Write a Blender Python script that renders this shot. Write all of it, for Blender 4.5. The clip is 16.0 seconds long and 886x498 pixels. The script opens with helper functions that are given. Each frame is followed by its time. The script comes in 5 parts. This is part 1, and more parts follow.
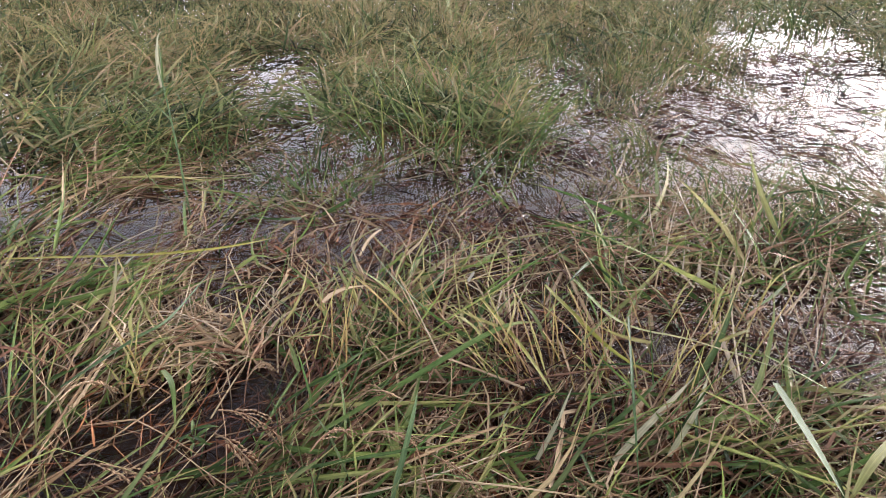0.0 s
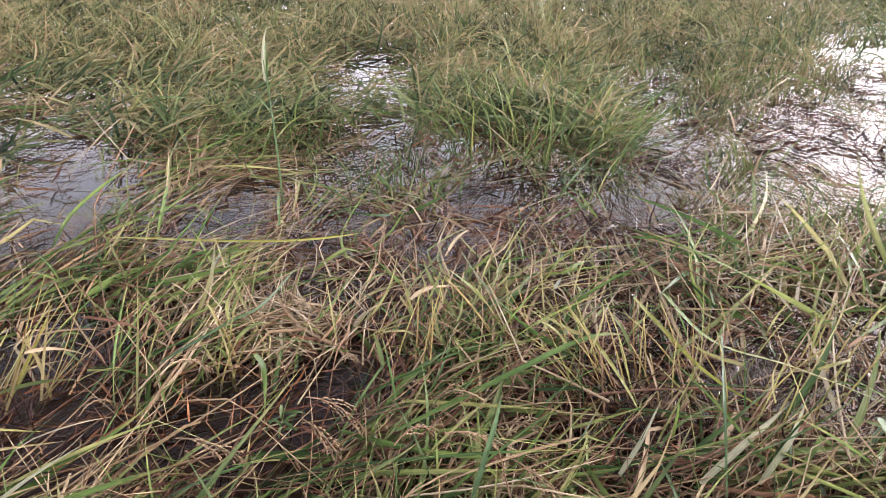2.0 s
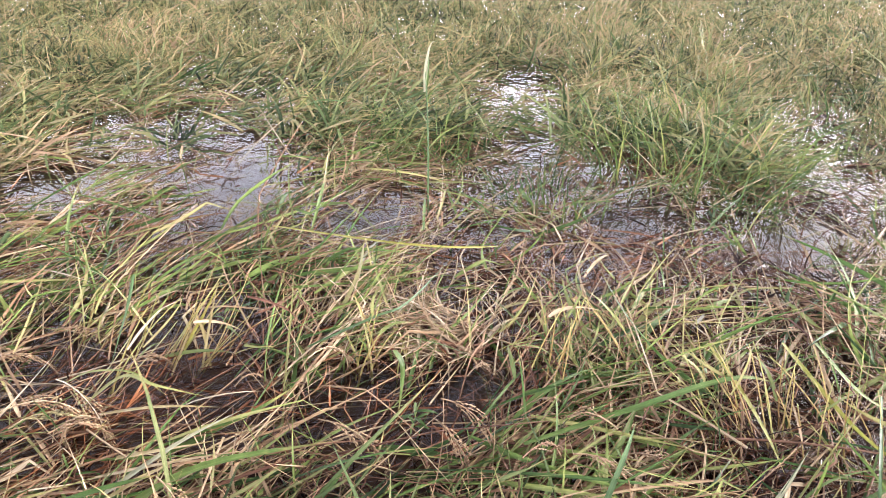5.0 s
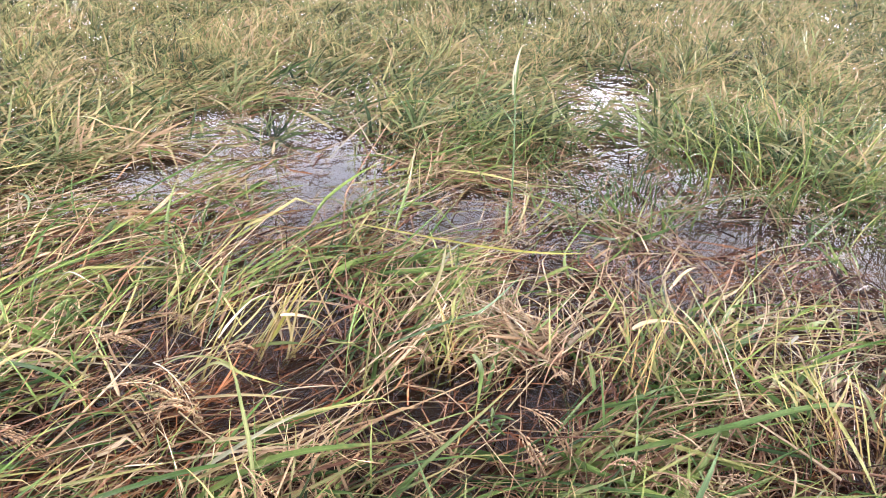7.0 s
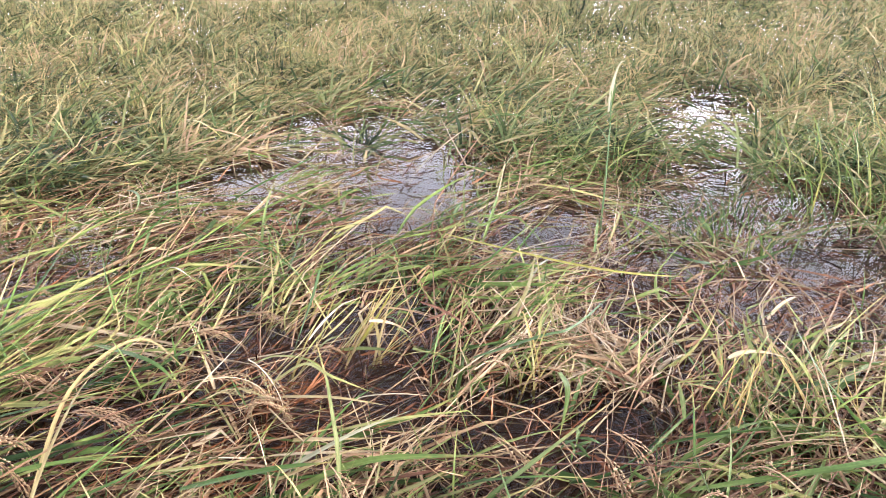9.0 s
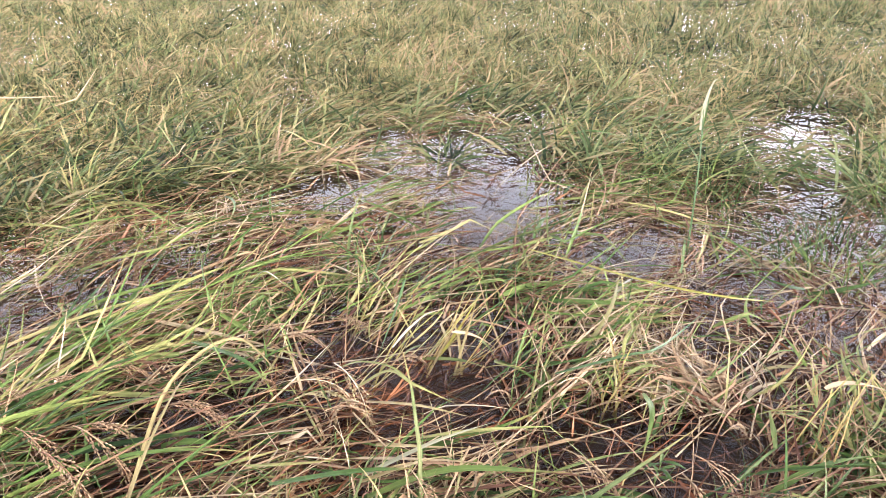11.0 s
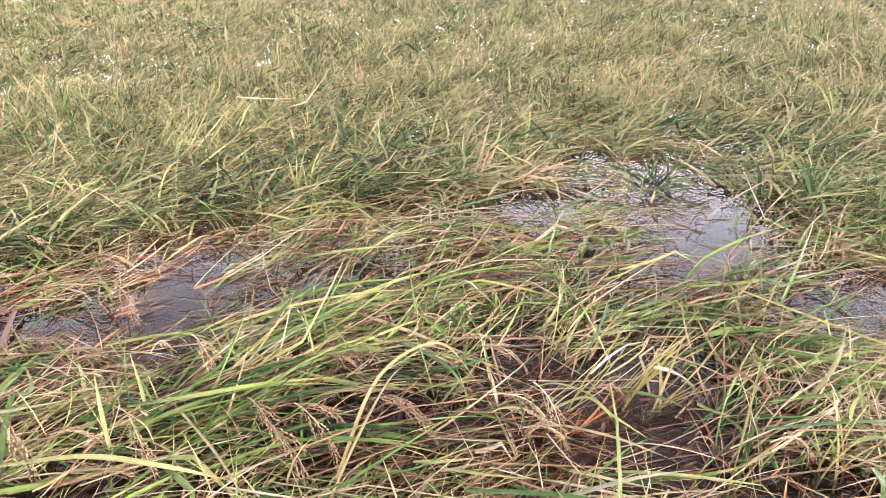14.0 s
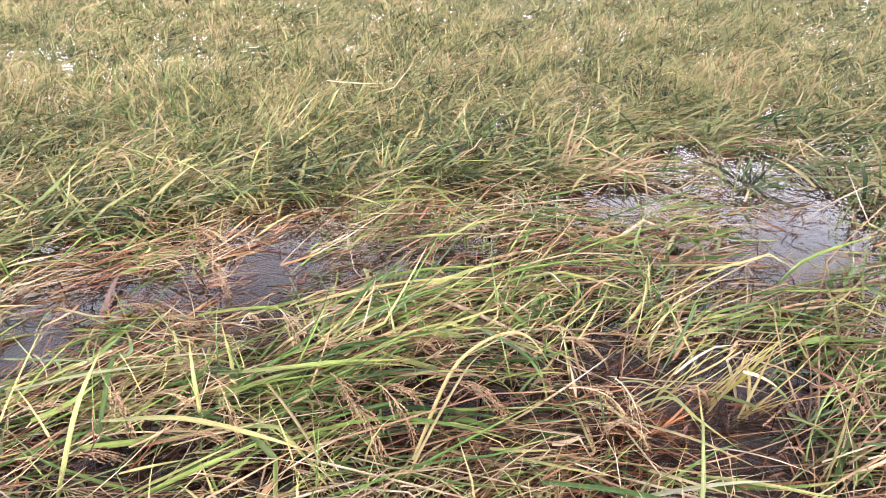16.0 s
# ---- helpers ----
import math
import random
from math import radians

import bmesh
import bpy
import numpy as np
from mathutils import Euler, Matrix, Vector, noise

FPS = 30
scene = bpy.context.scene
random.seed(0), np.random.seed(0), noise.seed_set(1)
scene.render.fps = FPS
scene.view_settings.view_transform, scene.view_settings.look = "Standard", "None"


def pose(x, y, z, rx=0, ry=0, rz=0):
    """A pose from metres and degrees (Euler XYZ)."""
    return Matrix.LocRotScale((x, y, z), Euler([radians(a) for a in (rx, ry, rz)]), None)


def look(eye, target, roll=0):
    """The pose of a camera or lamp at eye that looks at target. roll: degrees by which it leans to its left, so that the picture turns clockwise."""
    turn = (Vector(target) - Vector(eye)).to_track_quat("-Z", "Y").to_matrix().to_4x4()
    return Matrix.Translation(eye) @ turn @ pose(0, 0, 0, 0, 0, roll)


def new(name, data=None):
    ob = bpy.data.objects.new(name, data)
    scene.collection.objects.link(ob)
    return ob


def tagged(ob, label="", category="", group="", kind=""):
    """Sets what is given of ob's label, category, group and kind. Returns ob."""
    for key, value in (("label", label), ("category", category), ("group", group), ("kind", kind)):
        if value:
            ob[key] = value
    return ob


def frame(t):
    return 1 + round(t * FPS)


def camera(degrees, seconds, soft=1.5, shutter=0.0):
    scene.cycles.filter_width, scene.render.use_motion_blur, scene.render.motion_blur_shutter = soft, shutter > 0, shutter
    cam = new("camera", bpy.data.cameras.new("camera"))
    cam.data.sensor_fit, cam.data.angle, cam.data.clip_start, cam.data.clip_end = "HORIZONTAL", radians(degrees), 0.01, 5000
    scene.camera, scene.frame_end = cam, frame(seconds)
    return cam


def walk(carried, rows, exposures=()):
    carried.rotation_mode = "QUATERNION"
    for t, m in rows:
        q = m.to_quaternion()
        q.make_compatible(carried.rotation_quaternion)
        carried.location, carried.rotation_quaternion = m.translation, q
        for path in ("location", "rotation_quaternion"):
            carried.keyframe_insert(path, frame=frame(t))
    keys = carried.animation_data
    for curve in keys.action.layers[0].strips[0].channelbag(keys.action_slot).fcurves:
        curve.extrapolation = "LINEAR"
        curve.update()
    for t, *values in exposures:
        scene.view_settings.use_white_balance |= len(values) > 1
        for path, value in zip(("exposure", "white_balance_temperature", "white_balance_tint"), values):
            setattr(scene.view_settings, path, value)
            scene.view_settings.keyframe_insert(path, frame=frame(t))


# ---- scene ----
# ---- camera ----
cam = camera(65.0, 16.0, soft=0.7)
PATH = [
    (0.0, 0.0000, 0.0000, 0.8284, 59.68, -1.06, -0.39),
    (0.5, -0.0081, -0.0003, 0.8300, 59.60, -1.23, 1.04),
    (1.0, -0.0135, 0.0007, 0.8293, 59.68, -1.18, 2.23),
    (1.5, -0.0219, 0.0009, 0.8291, 59.56, -1.04, 3.90),
    (2.0, -0.0333, -0.0029, 0.8286, 59.73, -1.20, 6.50),
    (2.5, -0.0411, -0.0075, 0.8316, 60.04, -1.47, 9.67),
    (3.0, -0.0488, -0.0157, 0.8319, 60.33, -1.83, 11.67),
    (3.5, -0.0538, -0.0226, 0.8354, 60.73, -1.29, 13.67),
    (4.0, -0.0597, -0.0277, 0.8344, 60.78, -1.38, 15.42),
    (6.5, -0.0802, -0.0340, 0.8446, 60.47, -0.94, 22.92),
    (7.0, -0.0832, -0.0343, 0.8450, 60.50, -0.69, 24.91),
    (7.5, -0.0879, -0.0358, 0.8457, 60.68, -0.82, 26.18),
    (8.0, -0.0930, -0.0393, 0.8517, 61.05, -0.64, 27.79),
    (8.5, -0.1011, -0.0410, 0.8520, 61.16, -0.14, 29.82),
    (9.0, -0.1081, -0.0467, 0.8505, 61.30, -0.22, 31.78),
    (11.5, -0.1251, -0.0760, 0.8569, 62.57, 0.69, 39.99),
    (12.0, -0.1348, -0.0823, 0.8585, 62.53, 0.38, 42.11),
    (12.5, -0.1457, -0.0925, 0.8626, 62.92, 0.61, 44.33),
    (13.0, -0.1569, -0.1073, 0.8665, 63.37, 1.34, 47.57),
    (13.5, -0.1685, -0.1218, 0.8723, 63.90, 1.43, 50.61),
    (14.0, -0.1735, -0.1313, 0.8733, 63.86, 1.33, 53.21),
    (14.5, -0.1776, -0.1308, 0.8726, 63.70, 1.14, 55.00),
    (15.0, -0.1761, -0.1372, 0.8747, 64.08, 0.98, 56.39),
    (15.5, -0.1790, -0.1441, 0.8751, 63.76, 1.43, 58.36),
    (16.0, -0.1851, -0.1511, 0.8697, 63.16, 1.41, 59.92),
]
walk(cam, [(t, pose(x, y, z, rx, ry, rz)) for t, x, y, z, rx, ry, rz in PATH],
     exposures=[(0.0, -0.18), (2.0, 0.12), (4.0, 0.52), (7.0, 0.82), (9.0, 0.80), (16.0, 0.82)])

# ---- light ----
SUN_AZ, SUN_EL = 44.0, 20.0          # degrees from +y towards +x, and up
world = bpy.data.worlds.new("sky")
scene.world = world
world.use_nodes = True
wn = world.node_tree
sky = wn.nodes.new("ShaderNodeTexSky")
sky.sky_type, sky.sun_disc = "NISHITA", False
sky.sun_elevation, sky.sun_rotation = radians(SUN_EL), radians(SUN_AZ)
sky.air_density, sky.dust_density, sky.ozone_density = 1.0, 6.0, 2.0
wn.nodes["Background"].inputs["Strength"].default_value = 0.15
# thin cloud over the whole sky, brighter towards the sun behind it
geo_w, dot_w, clip_w, pow_w, mul_w = (wn.nodes.new(k) for k in ("ShaderNodeTexCoord", "ShaderNodeVectorMath", "ShaderNodeMath", "ShaderNodeMath", "ShaderNodeMath"))
az, el = radians(SUN_AZ), radians(SUN_EL)
toward = Vector((math.sin(az) * math.cos(el), math.cos(az) * math.cos(el), math.sin(el)))
dot_w.operation, clip_w.operation, pow_w.operation, mul_w.operation = "DOT_PRODUCT", "MAXIMUM", "POWER", "MULTIPLY_ADD"
dot_w.inputs[1].default_value = toward
clip_w.inputs[1].default_value, pow_w.inputs[1].default_value, mul_w.inputs[1].default_value = 0.0, 40.0, 6.5
wn.links.new(geo_w.outputs["Generated"], dot_w.inputs[0])
wn.links.new(dot_w.outputs["Value"], clip_w.inputs[0])
wn.links.new(clip_w.outputs[0], pow_w.inputs[0])
wn.links.new(pow_w.outputs[0], mul_w.inputs[0])
cloud, lift, veil = wn.nodes.new("ShaderNodeTexNoise"), wn.nodes.new("ShaderNodeMapRange"), wn.nodes.new("ShaderNodeMix")
cloud.inputs["Scale"].default_value, cloud.inputs["Detail"].default_value = 1.6, 3.0
lift.inputs[1].default_value, lift.inputs[2].default_value, lift.inputs[3].default_value, lift.inputs[4].default_value = 0.25, 0.75, 0.8, 1.15
wn.links.new(cloud.outputs[0], lift.inputs[0])
# haze: the veil thickens and brightens towards the horizon
sep_w, low_w, sq_w, haze_w, both_w = (wn.nodes.new(k) for k in ("ShaderNodeSeparateXYZ", "ShaderNodeMath", "ShaderNodeMath", "ShaderNodeMath", "ShaderNodeMath"))
low_w.operation, low_w.inputs[0].default_value, low_w.use_clamp = "SUBTRACT", 1.0, True
sq_w.operation, sq_w.inputs[1].default_value = "POWER", 3.8
haze_w.operation, haze_w.inputs[1].default_value, haze_w.inputs[2].default_value = "MULTIPLY_ADD", 11.0, 0.2
both_w.operation = "MULTIPLY"
wn.links.new(geo_w.outputs["Generated"], sep_w.inputs[0])
wn.links.new(sep_w.outputs[2], low_w.inputs[1])
wn.links.new(low_w.outputs[0], sq_w.inputs[0])
wn.links.new(sq_w.outputs[0], haze_w.inputs[0])
wn.links.new(haze_w.outputs[0], both_w.inputs[0])
wn.links.new(lift.outputs[0], both_w.inputs[1])
wn.links.new(both_w.outputs[0], mul_w.inputs[2])
glow = wn.nodes.new("ShaderNodeVectorMath")
glow.operation, glow.inputs[0].default_value = "SCALE", (9.9, 9.8, 11.4)
wn.links.new(mul_w.outputs[0], glow.inputs["Scale"])
veil.data_type, veil.blend_type = "RGBA", "ADD"
veil.inputs[0].default_value = 1.0
wn.links.new(sky.outputs["Color"], veil.inputs[6])
wn.links.new(glow.outputs[0], veil.inputs[7])
wn.links.new(veil.outputs[2], wn.nodes["Background"].inputs["Color"])
sun_data = bpy.data.lights.new("sun", "SUN")
sun_data.energy, sun_data.angle, sun_data.color = 5.0, radians(3.0), (1.0, 0.93, 0.88)
sun = new("sun", sun_data)
sun.matrix_world = look(toward * 30, (0, 0, 0))


# ---- materials ----
def node_mat(name):
    m = bpy.data.materials.new(name)
    m.use_nodes = True
    nt = m.node_tree
    nt.nodes.clear()
    return m, nt.nodes.new, nt.links.new


def ramp(n, stops):
    r = n("ShaderNodeValToRGB")
    while len(r.color_ramp.elements) < len(stops):
        r.color_ramp.elements.new(0.5)
    for e, (p, c) in zip(r.color_ramp.elements, stops):
        e.position, e.color = p, (*c, 1)
    return r


def plant_mat(name, stops, tip, tip_from, joined, rough=0.4, through_light=0.3, sheen=0.2):
    """Blade material: a colour from the range for each blade, parallel veins, blotches, a dried tip."""
    m, n, l = node_mat(name)
    out, bsdf, trans, mix = n("ShaderNodeOutputMaterial"), n("ShaderNodeBsdfPrincipled"), n("ShaderNodeBsdfTranslucent"), n("ShaderNodeMixShader")
    col = ramp(n, stops)
    # each blade its own tone, drifting from patch to patch
    near, own, drift = n("ShaderNodeNewGeometry"), n("ShaderNodeMath"), n("ShaderNodeTexNoise")
    drift.inputs["Scale"].default_value, drift.inputs["Detail"].default_value = 2.4, 2.0
    l(near.outputs["Position"], drift.inputs["Vector"])
    shift = n("ShaderNodeMapRange")
    shift.inputs[1].default_value, shift.inputs[2].default_value, shift.inputs[3].default_value, shift.inputs[4].default_value = 0.3, 0.7, -0.15, 0.35
    l(drift.outputs[0], shift.inputs[0])
    own.operation, own.inputs[1].default_value, own.use_clamp = "MULTIPLY_ADD", 0.75, True
    l(near.outputs["Random Per Island"] if joined else n("ShaderNodeObjectInfo").outputs["Random"], own.inputs[0])
    l(shift.outputs[0], own.inputs[2])
    l(own.outputs[0], col.inputs[0])
    uv = n("ShaderNodeUVMap")
    sep = n("ShaderNodeSeparateXYZ")
    l(uv.outputs[0], sep.inputs[0])
    geo = n("ShaderNodeNewGeometry")
    blot = n("ShaderNodeTexNoise")
    blot.inputs["Scale"].default_value, blot.inputs["Detail"].default_value = 45.0, 4.0
    l(geo.outputs["Position"], blot.inputs["Vector"])
    # dried tip with a ragged limit
    add = n("ShaderNodeMath")
    add.operation = "MULTIPLY_ADD"
    add.inputs[1].default_value, add.inputs[2].default_value = 0.5, -0.25
    l(blot.outputs[0], add.inputs[0])
    tot = n("ShaderNodeMath")
    tot.operation = "ADD"
    l(add.outputs[0], tot.inputs[0])
    l(sep.outputs[0], tot.inputs[1])
    rng = n("ShaderNodeMapRange")
    rng.inputs[1].default_value, rng.inputs[2].default_value = tip_from, tip_from + 0.3
    l(tot.outputs[0], rng.inputs[0])
    mt = n("ShaderNodeMix")
    mt.data_type = "RGBA"
    l(rng.outputs[0], mt.inputs[0])
    l(col.outputs[0], mt.inputs[6])
    mt.inputs[7].default_value = (*tip, 1)
    # veins and blotches change the lightness
    vein = n("ShaderNodeTexWave")
    vein.bands_direction = "Y"
    vein.inputs["Scale"].default_value, vein.inputs["Distortion"].default_value = 2.2, 0.6
    l(uv.outputs[0], vein.inputs["Vector"])
    val = n("ShaderNodeMath")
    val.operation = "MULTIPLY_ADD"
    val.inputs[1].default_value, val.inputs[2].default_value = 0.22, 0.62
    l(vein.outputs["Fac"], val.inputs[0])
    # pale midrib
    mid, rib = n("ShaderNodeMath"), n("ShaderNodeMapRange")
    mid.operation, mid.inputs[1].default_value, mid.inputs[2].default_value = "COMPARE", 0.5, 0.09
    l(sep.outputs[1], mid.inputs[0])
    rib.inputs[3].default_value, rib.inputs[4].default_value = 0.0, 0.22
    l(mid.outputs[0], rib.inputs[0])
    rest = n("ShaderNodeMath")
    rest.operation = "ADD"
    l(val.outputs[0], rest.inputs[0])
    l(rib.outputs[0], rest.inputs[1])
    val2 = n("ShaderNodeMath")
    val2.operation = "MULTIPLY_ADD"
    val2.inputs[1].default_value = 0.55
    l(blot.outputs[0], val2.inputs[0])
    l(rest.outputs[0], val2.inputs[2])
    hsv = n("ShaderNodeHueSaturation")
    l(mt.outputs[2], hsv.inputs["Color"])
    l(val2.outputs[0], hsv.inputs["Value"])
    hsv.inputs["Saturation"].default_value = 1.04
    bump = n("ShaderNodeBump")
    bump.inputs["Strength"].default_value, bump.inputs["Distance"].default_value = 0.4, 0.001
    l(vein.outputs["Fac"], bump.inputs["Height"])
    l(hsv.outputs[0], bsdf.inputs["Base Color"])
    l(bump.outputs[0], bsdf.inputs["Normal"])
    bsdf.inputs["Roughness"].default_value = rough
    bsdf.inputs["Specular IOR Level"].default_value = sheen
    l(hsv.outputs[0], trans.inputs["Color"])
    mix.inputs[0].default_value = through_light
    l(bsdf.outputs[0], mix.inputs[1])
    l(trans.outputs[0], mix.inputs[2])
    l(mix.outputs[0], out.inputs[0])
    return m


GREEN = [(0.0, (0.020, 0.038, 0.012)), (0.28, (0.066, 0.110, 0.031)), (0.58, (0.150, 0.190, 0.056)), (0.82, (0.262, 0.244, 0.100)), (1.0, (0.355, 0.280, 0.140))]
TUFT = [(0.0, (0.026, 0.050, 0.018)), (0.4, (0.066, 0.100, 0.030)), (0.8, (0.130, 0.156, 0.046)), (1.0, (0.230, 0.197, 0.076))]
STRAW = [(0.0, (0.065, 0.026, 0.017)), (0.25, (0.180, 0.096, 0.058)), (0.55, (0.300, 0.203, 0.120)), (0.8, (0.385, 0.295, 0.190)), (1.0, (0.460, 0.385, 0.290))]
ROTTEN = [(0.0, (0.014, 0.009, 0.008)), (0.4, (0.030, 0.013, 0.010)), (0.75, (0.075, 0.030, 0.020)), (1.0, (0.16, 0.075, 0.045))]
FAR = [(0.0, (0.011, 0.017, 0.008)), (0.3, (0.052, 0.072, 0.028)), (0.54, (0.130, 0.148, 0.061)), (0.78, (0.226, 0.190, 0.100)), (1.0, (0.305, 0.205, 0.130))]
GRAIN = [(0.0, (0.10, 0.060, 0.036)), (0.4, (0.16, 0.104, 0.062)), (0.8, (0.215, 0.148, 0.092)), (1.0, (0.19, 0.158, 0.080))]
M_leaf = plant_mat("rice_leaf", GREEN, (0.249, 0.183, 0.077), 0.72, False)
M_tuft = plant_mat("tuft_leaf", TUFT, (0.232, 0.199, 0.094), 0.85, False)
M_straw = plant_mat("rice_straw", STRAW, (0.177, 0.111, 0.055), 0.8, False, 0.6, 0.15)
M_grain = plant_mat("rice_grain", GRAIN, (0.26, 0.17, 0.09), 0.9, False, 0.6, 0.1)
M_leaf_j = plant_mat("rice_leaf_mass", GREEN, (0.249, 0.183, 0.077), 0.72, True)
M_straw_j = plant_mat("rice_straw_mass", STRAW, (0.177, 0.111, 0.055), 0.8, True, 0.6, 0.15)
M_rotten_j = plant_mat("rotten_straw_mass", ROTTEN, (0.14, 0.06, 0.035), 0.6, True, 0.2, 0.05)
RUST = [(0.0, (0.05, 0.018, 0.010)), (0.35, (0.13, 0.045, 0.020)), (0.7, (0.23, 0.095, 0.045)), (1.0, (0.36, 0.20, 0.115))]
M_rust_j = plant_mat("rusty_straw_mass", RUST, (0.12, 0.05, 0.025), 0.7, True, 0.35, 0.08)
M_rust = plant_mat("rusty_stem", RUST, (0.2, 0.12, 0.06), 0.5, False, 0.45, 0.08)
M_far_j = plant_mat("far_rice_mass", FAR, (0.259, 0.200, 0.094), 0.6, True, 0.6, 0.3, 0.1)
M_heads_j = plant_mat("ripe_head_mass", [(0.0, (0.14, 0.11, 0.05)), (0.4, (0.23, 0.175, 0.085)), (0.75, (0.30, 0.21, 0.115)), (1.0, (0.35, 0.28, 0.17))], (0.33, 0.24, 0.13), 0.45, True, 0.65, 0.2)
M_deep = plant_mat("deep_green_leaf", [(0.0, (0.060, 0.101, 0.042)), (1.0, (0.101, 0.149, 0.065))], (0.238, 0.214, 0.101), 0.9, False)
M_yellow = plant_mat("yellow_leaf", [(0.0, (0.214, 0.208, 0.048)), (1.0, (0.297, 0.262, 0.071))], (0.297, 0.214, 0.095), 0.85, False)
M_tan = plant_mat("tan_leaf", [(0.0, (0.229, 0.171, 0.076)), (1.0, (0.276, 0.219, 0.105))], (0.238, 0.162, 0.086), 0.8, False, 0.55, 0.2)
M_pale = plant_mat("pale_leaf", [(0.0, (0.200, 0.200, 0.114)), (1.0, (0.266, 0.247, 0.162))], (0.247, 0.210, 0.134), 0.8, False, 0.5, 0.2)
M_arch = plant_mat("half_ripe_leaf", [(0.0, (0.06, 0.085, 0.03)), (0.4, (0.15, 0.16, 0.055)), (0.75, (0.25, 0.22, 0.09)), (1.0, (0.33, 0.25, 0.13))], (0.33, 0.25, 0.13), 0.75, False)
M_ripe = plant_mat("ripe_stem", [(0.0, (0.22, 0.13, 0.05)), (0.45, (0.30, 0.22, 0.085)), (0.75, (0.27, 0.25, 0.085)), (1.0, (0.36, 0.30, 0.15))], (0.30, 0.28, 0.10), 0.8, False, 0.5, 0.12)
# dark brown for a sunken stem, its reflection in the water put into the colour
M_brown = plant_mat("sodden_stem", [(0.0, (0.045, 0.022, 0.014)), (1.0, (0.085, 0.042, 0.026))], (0.06, 0.03, 0.02), 0.8, False, 0.3, 0.05)
M_white = plant_mat("bleached_straw", [(0.0, (0.308, 0.280, 0.224)), (1.0, (0.370, 0.347, 0.280))], (0.392, 0.370, 0.314), 0.7, False, 0.6, 0.2)


def mud_mat():
    m, n, l = node_mat("flooded_mud")
    out, b = n("ShaderNodeOutputMaterial"), n("ShaderNodeBsdfPrincipled")
    geo, t1, t2 = n("ShaderNodeNewGeometry"), n("ShaderNodeTexNoise"), n("ShaderNodeTexNoise")
    t1.inputs["Scale"].default_value, t1.inputs["Detail"].default_value = 3.0, 6.0
    t2.inputs["Scale"].default_value, t2.inputs["Detail"].default_value = 60.0, 5.0
    for t in (t1, t2):
        l(geo.outputs["Position"], t.inputs["Vector"])
    r = ramp(n, [(0.3, (0.040, 0.021, 0.015)), (0.55, (0.092, 0.050, 0.037)), (0.75, (0.150, 0.088, 0.066))])
    l(t1.outputs[0], r.inputs[0])
    bump = n("ShaderNodeBump")
    bump.inputs["Strength"].default_value, bump.inputs["Distance"].default_value = 0.35, 0.015
    l(t2.outputs[0], bump.inputs["Height"])
    l(r.outputs[0], b.inputs["Base Color"])
    l(bump.outputs[0], b.inputs["Normal"])
    b.inputs["Roughness"].default_value = 0.8
    l(b.outputs[0], out.inputs[0])
    return m


def water_mat():
    """Clear brownish shallow water: see-through, with a rippled gloss by Fresnel."""
    m, n, l = node_mat("shallow_water")
    out, clear, gloss, mix = n("ShaderNodeOutputMaterial"), n("ShaderNodeBsdfTransparent"), n("ShaderNodeBsdfGlossy"), n("ShaderNodeMixShader")
    clear.inputs["Color"].default_value = (0.84, 0.72, 0.64, 1)
    gloss.inputs["Roughness"].default_value = 0.015
    geo, t1, t2, add, bump, fr = n("ShaderNodeNewGeometry"), n("ShaderNodeTexNoise"), n("ShaderNodeTexNoise"), n("ShaderNodeMath"), n("ShaderNodeBump"), n("ShaderNodeFresnel")
    t1.inputs["Scale"].default_value, t1.inputs["Detail"].default_value = 6.0, 2.0
    t2.inputs["Scale"].default_value, t2.inputs["Detail"].default_value = 40.0, 2.0
    for t in (t1, t2):
        l(geo.outputs["Position"], t.inputs["Vector"])
    add.operation = "MULTIPLY_ADD"
    add.inputs[1].default_value = 0.2
    l(t2.outputs[0], add.inputs[0])
    l(t1.outputs[0], add.inputs[2])
    bump.inputs["Strength"].default_value, bump.inputs["Distance"].default_value = 0.05, 0.005
    l(add.outputs[0], bump.inputs["Height"])
    fr.inputs["IOR"].default_value = 1.38
    for k in (gloss, fr):
        l(bump.outputs[0], k.inputs["Normal"])
    l(fr.outputs[0], mix.inputs[0])
    l(clear.outputs[0], mix.inputs[1])
    l(gloss.outputs[0], mix.inputs[2])
    l(mix.outputs[0], out.inputs[0])
    return m


M_mud, M_water = mud_mat(), water_mat()

# ---- ground and water ----
def sheet(name, half, fine, z, rough_z, material, label, category):
    """One sheet to the horizon: a fine middle, wide cells outside."""
    a = [-half, -60, -20, -10] + list(np.arange(-8, 8.01, fine)) + [10, 20, 60, half]
    verts = [(x, y, z + rough_z * noise.noise((x * 2.5, y * 2.5, 3.0))) for y in a for x in a]
    k = len(a)
    faces = [(j * k + i, j * k + i + 1, (j + 1) * k + i + 1, (j + 1) * k + i) for j in range(k - 1) for i in range(k - 1)]
    me = bpy.data.meshes.new(name)
    me.from_pydata(verts, [], faces)
    me.polygons.foreach_set("use_smooth", [True] * len(faces))
    me.materials.append(material)
    return tagged(new(name, me), label, category, "", "structure")


sheet("ground", 400, 0.1, -0.09, 0.05, M_mud, "dark brown flooded mud of the rice field", "ground")
sheet("water", 400, 4.0, 0.0, 0.0, M_water, "shallow brown flood water mirroring the pale sky", "water")


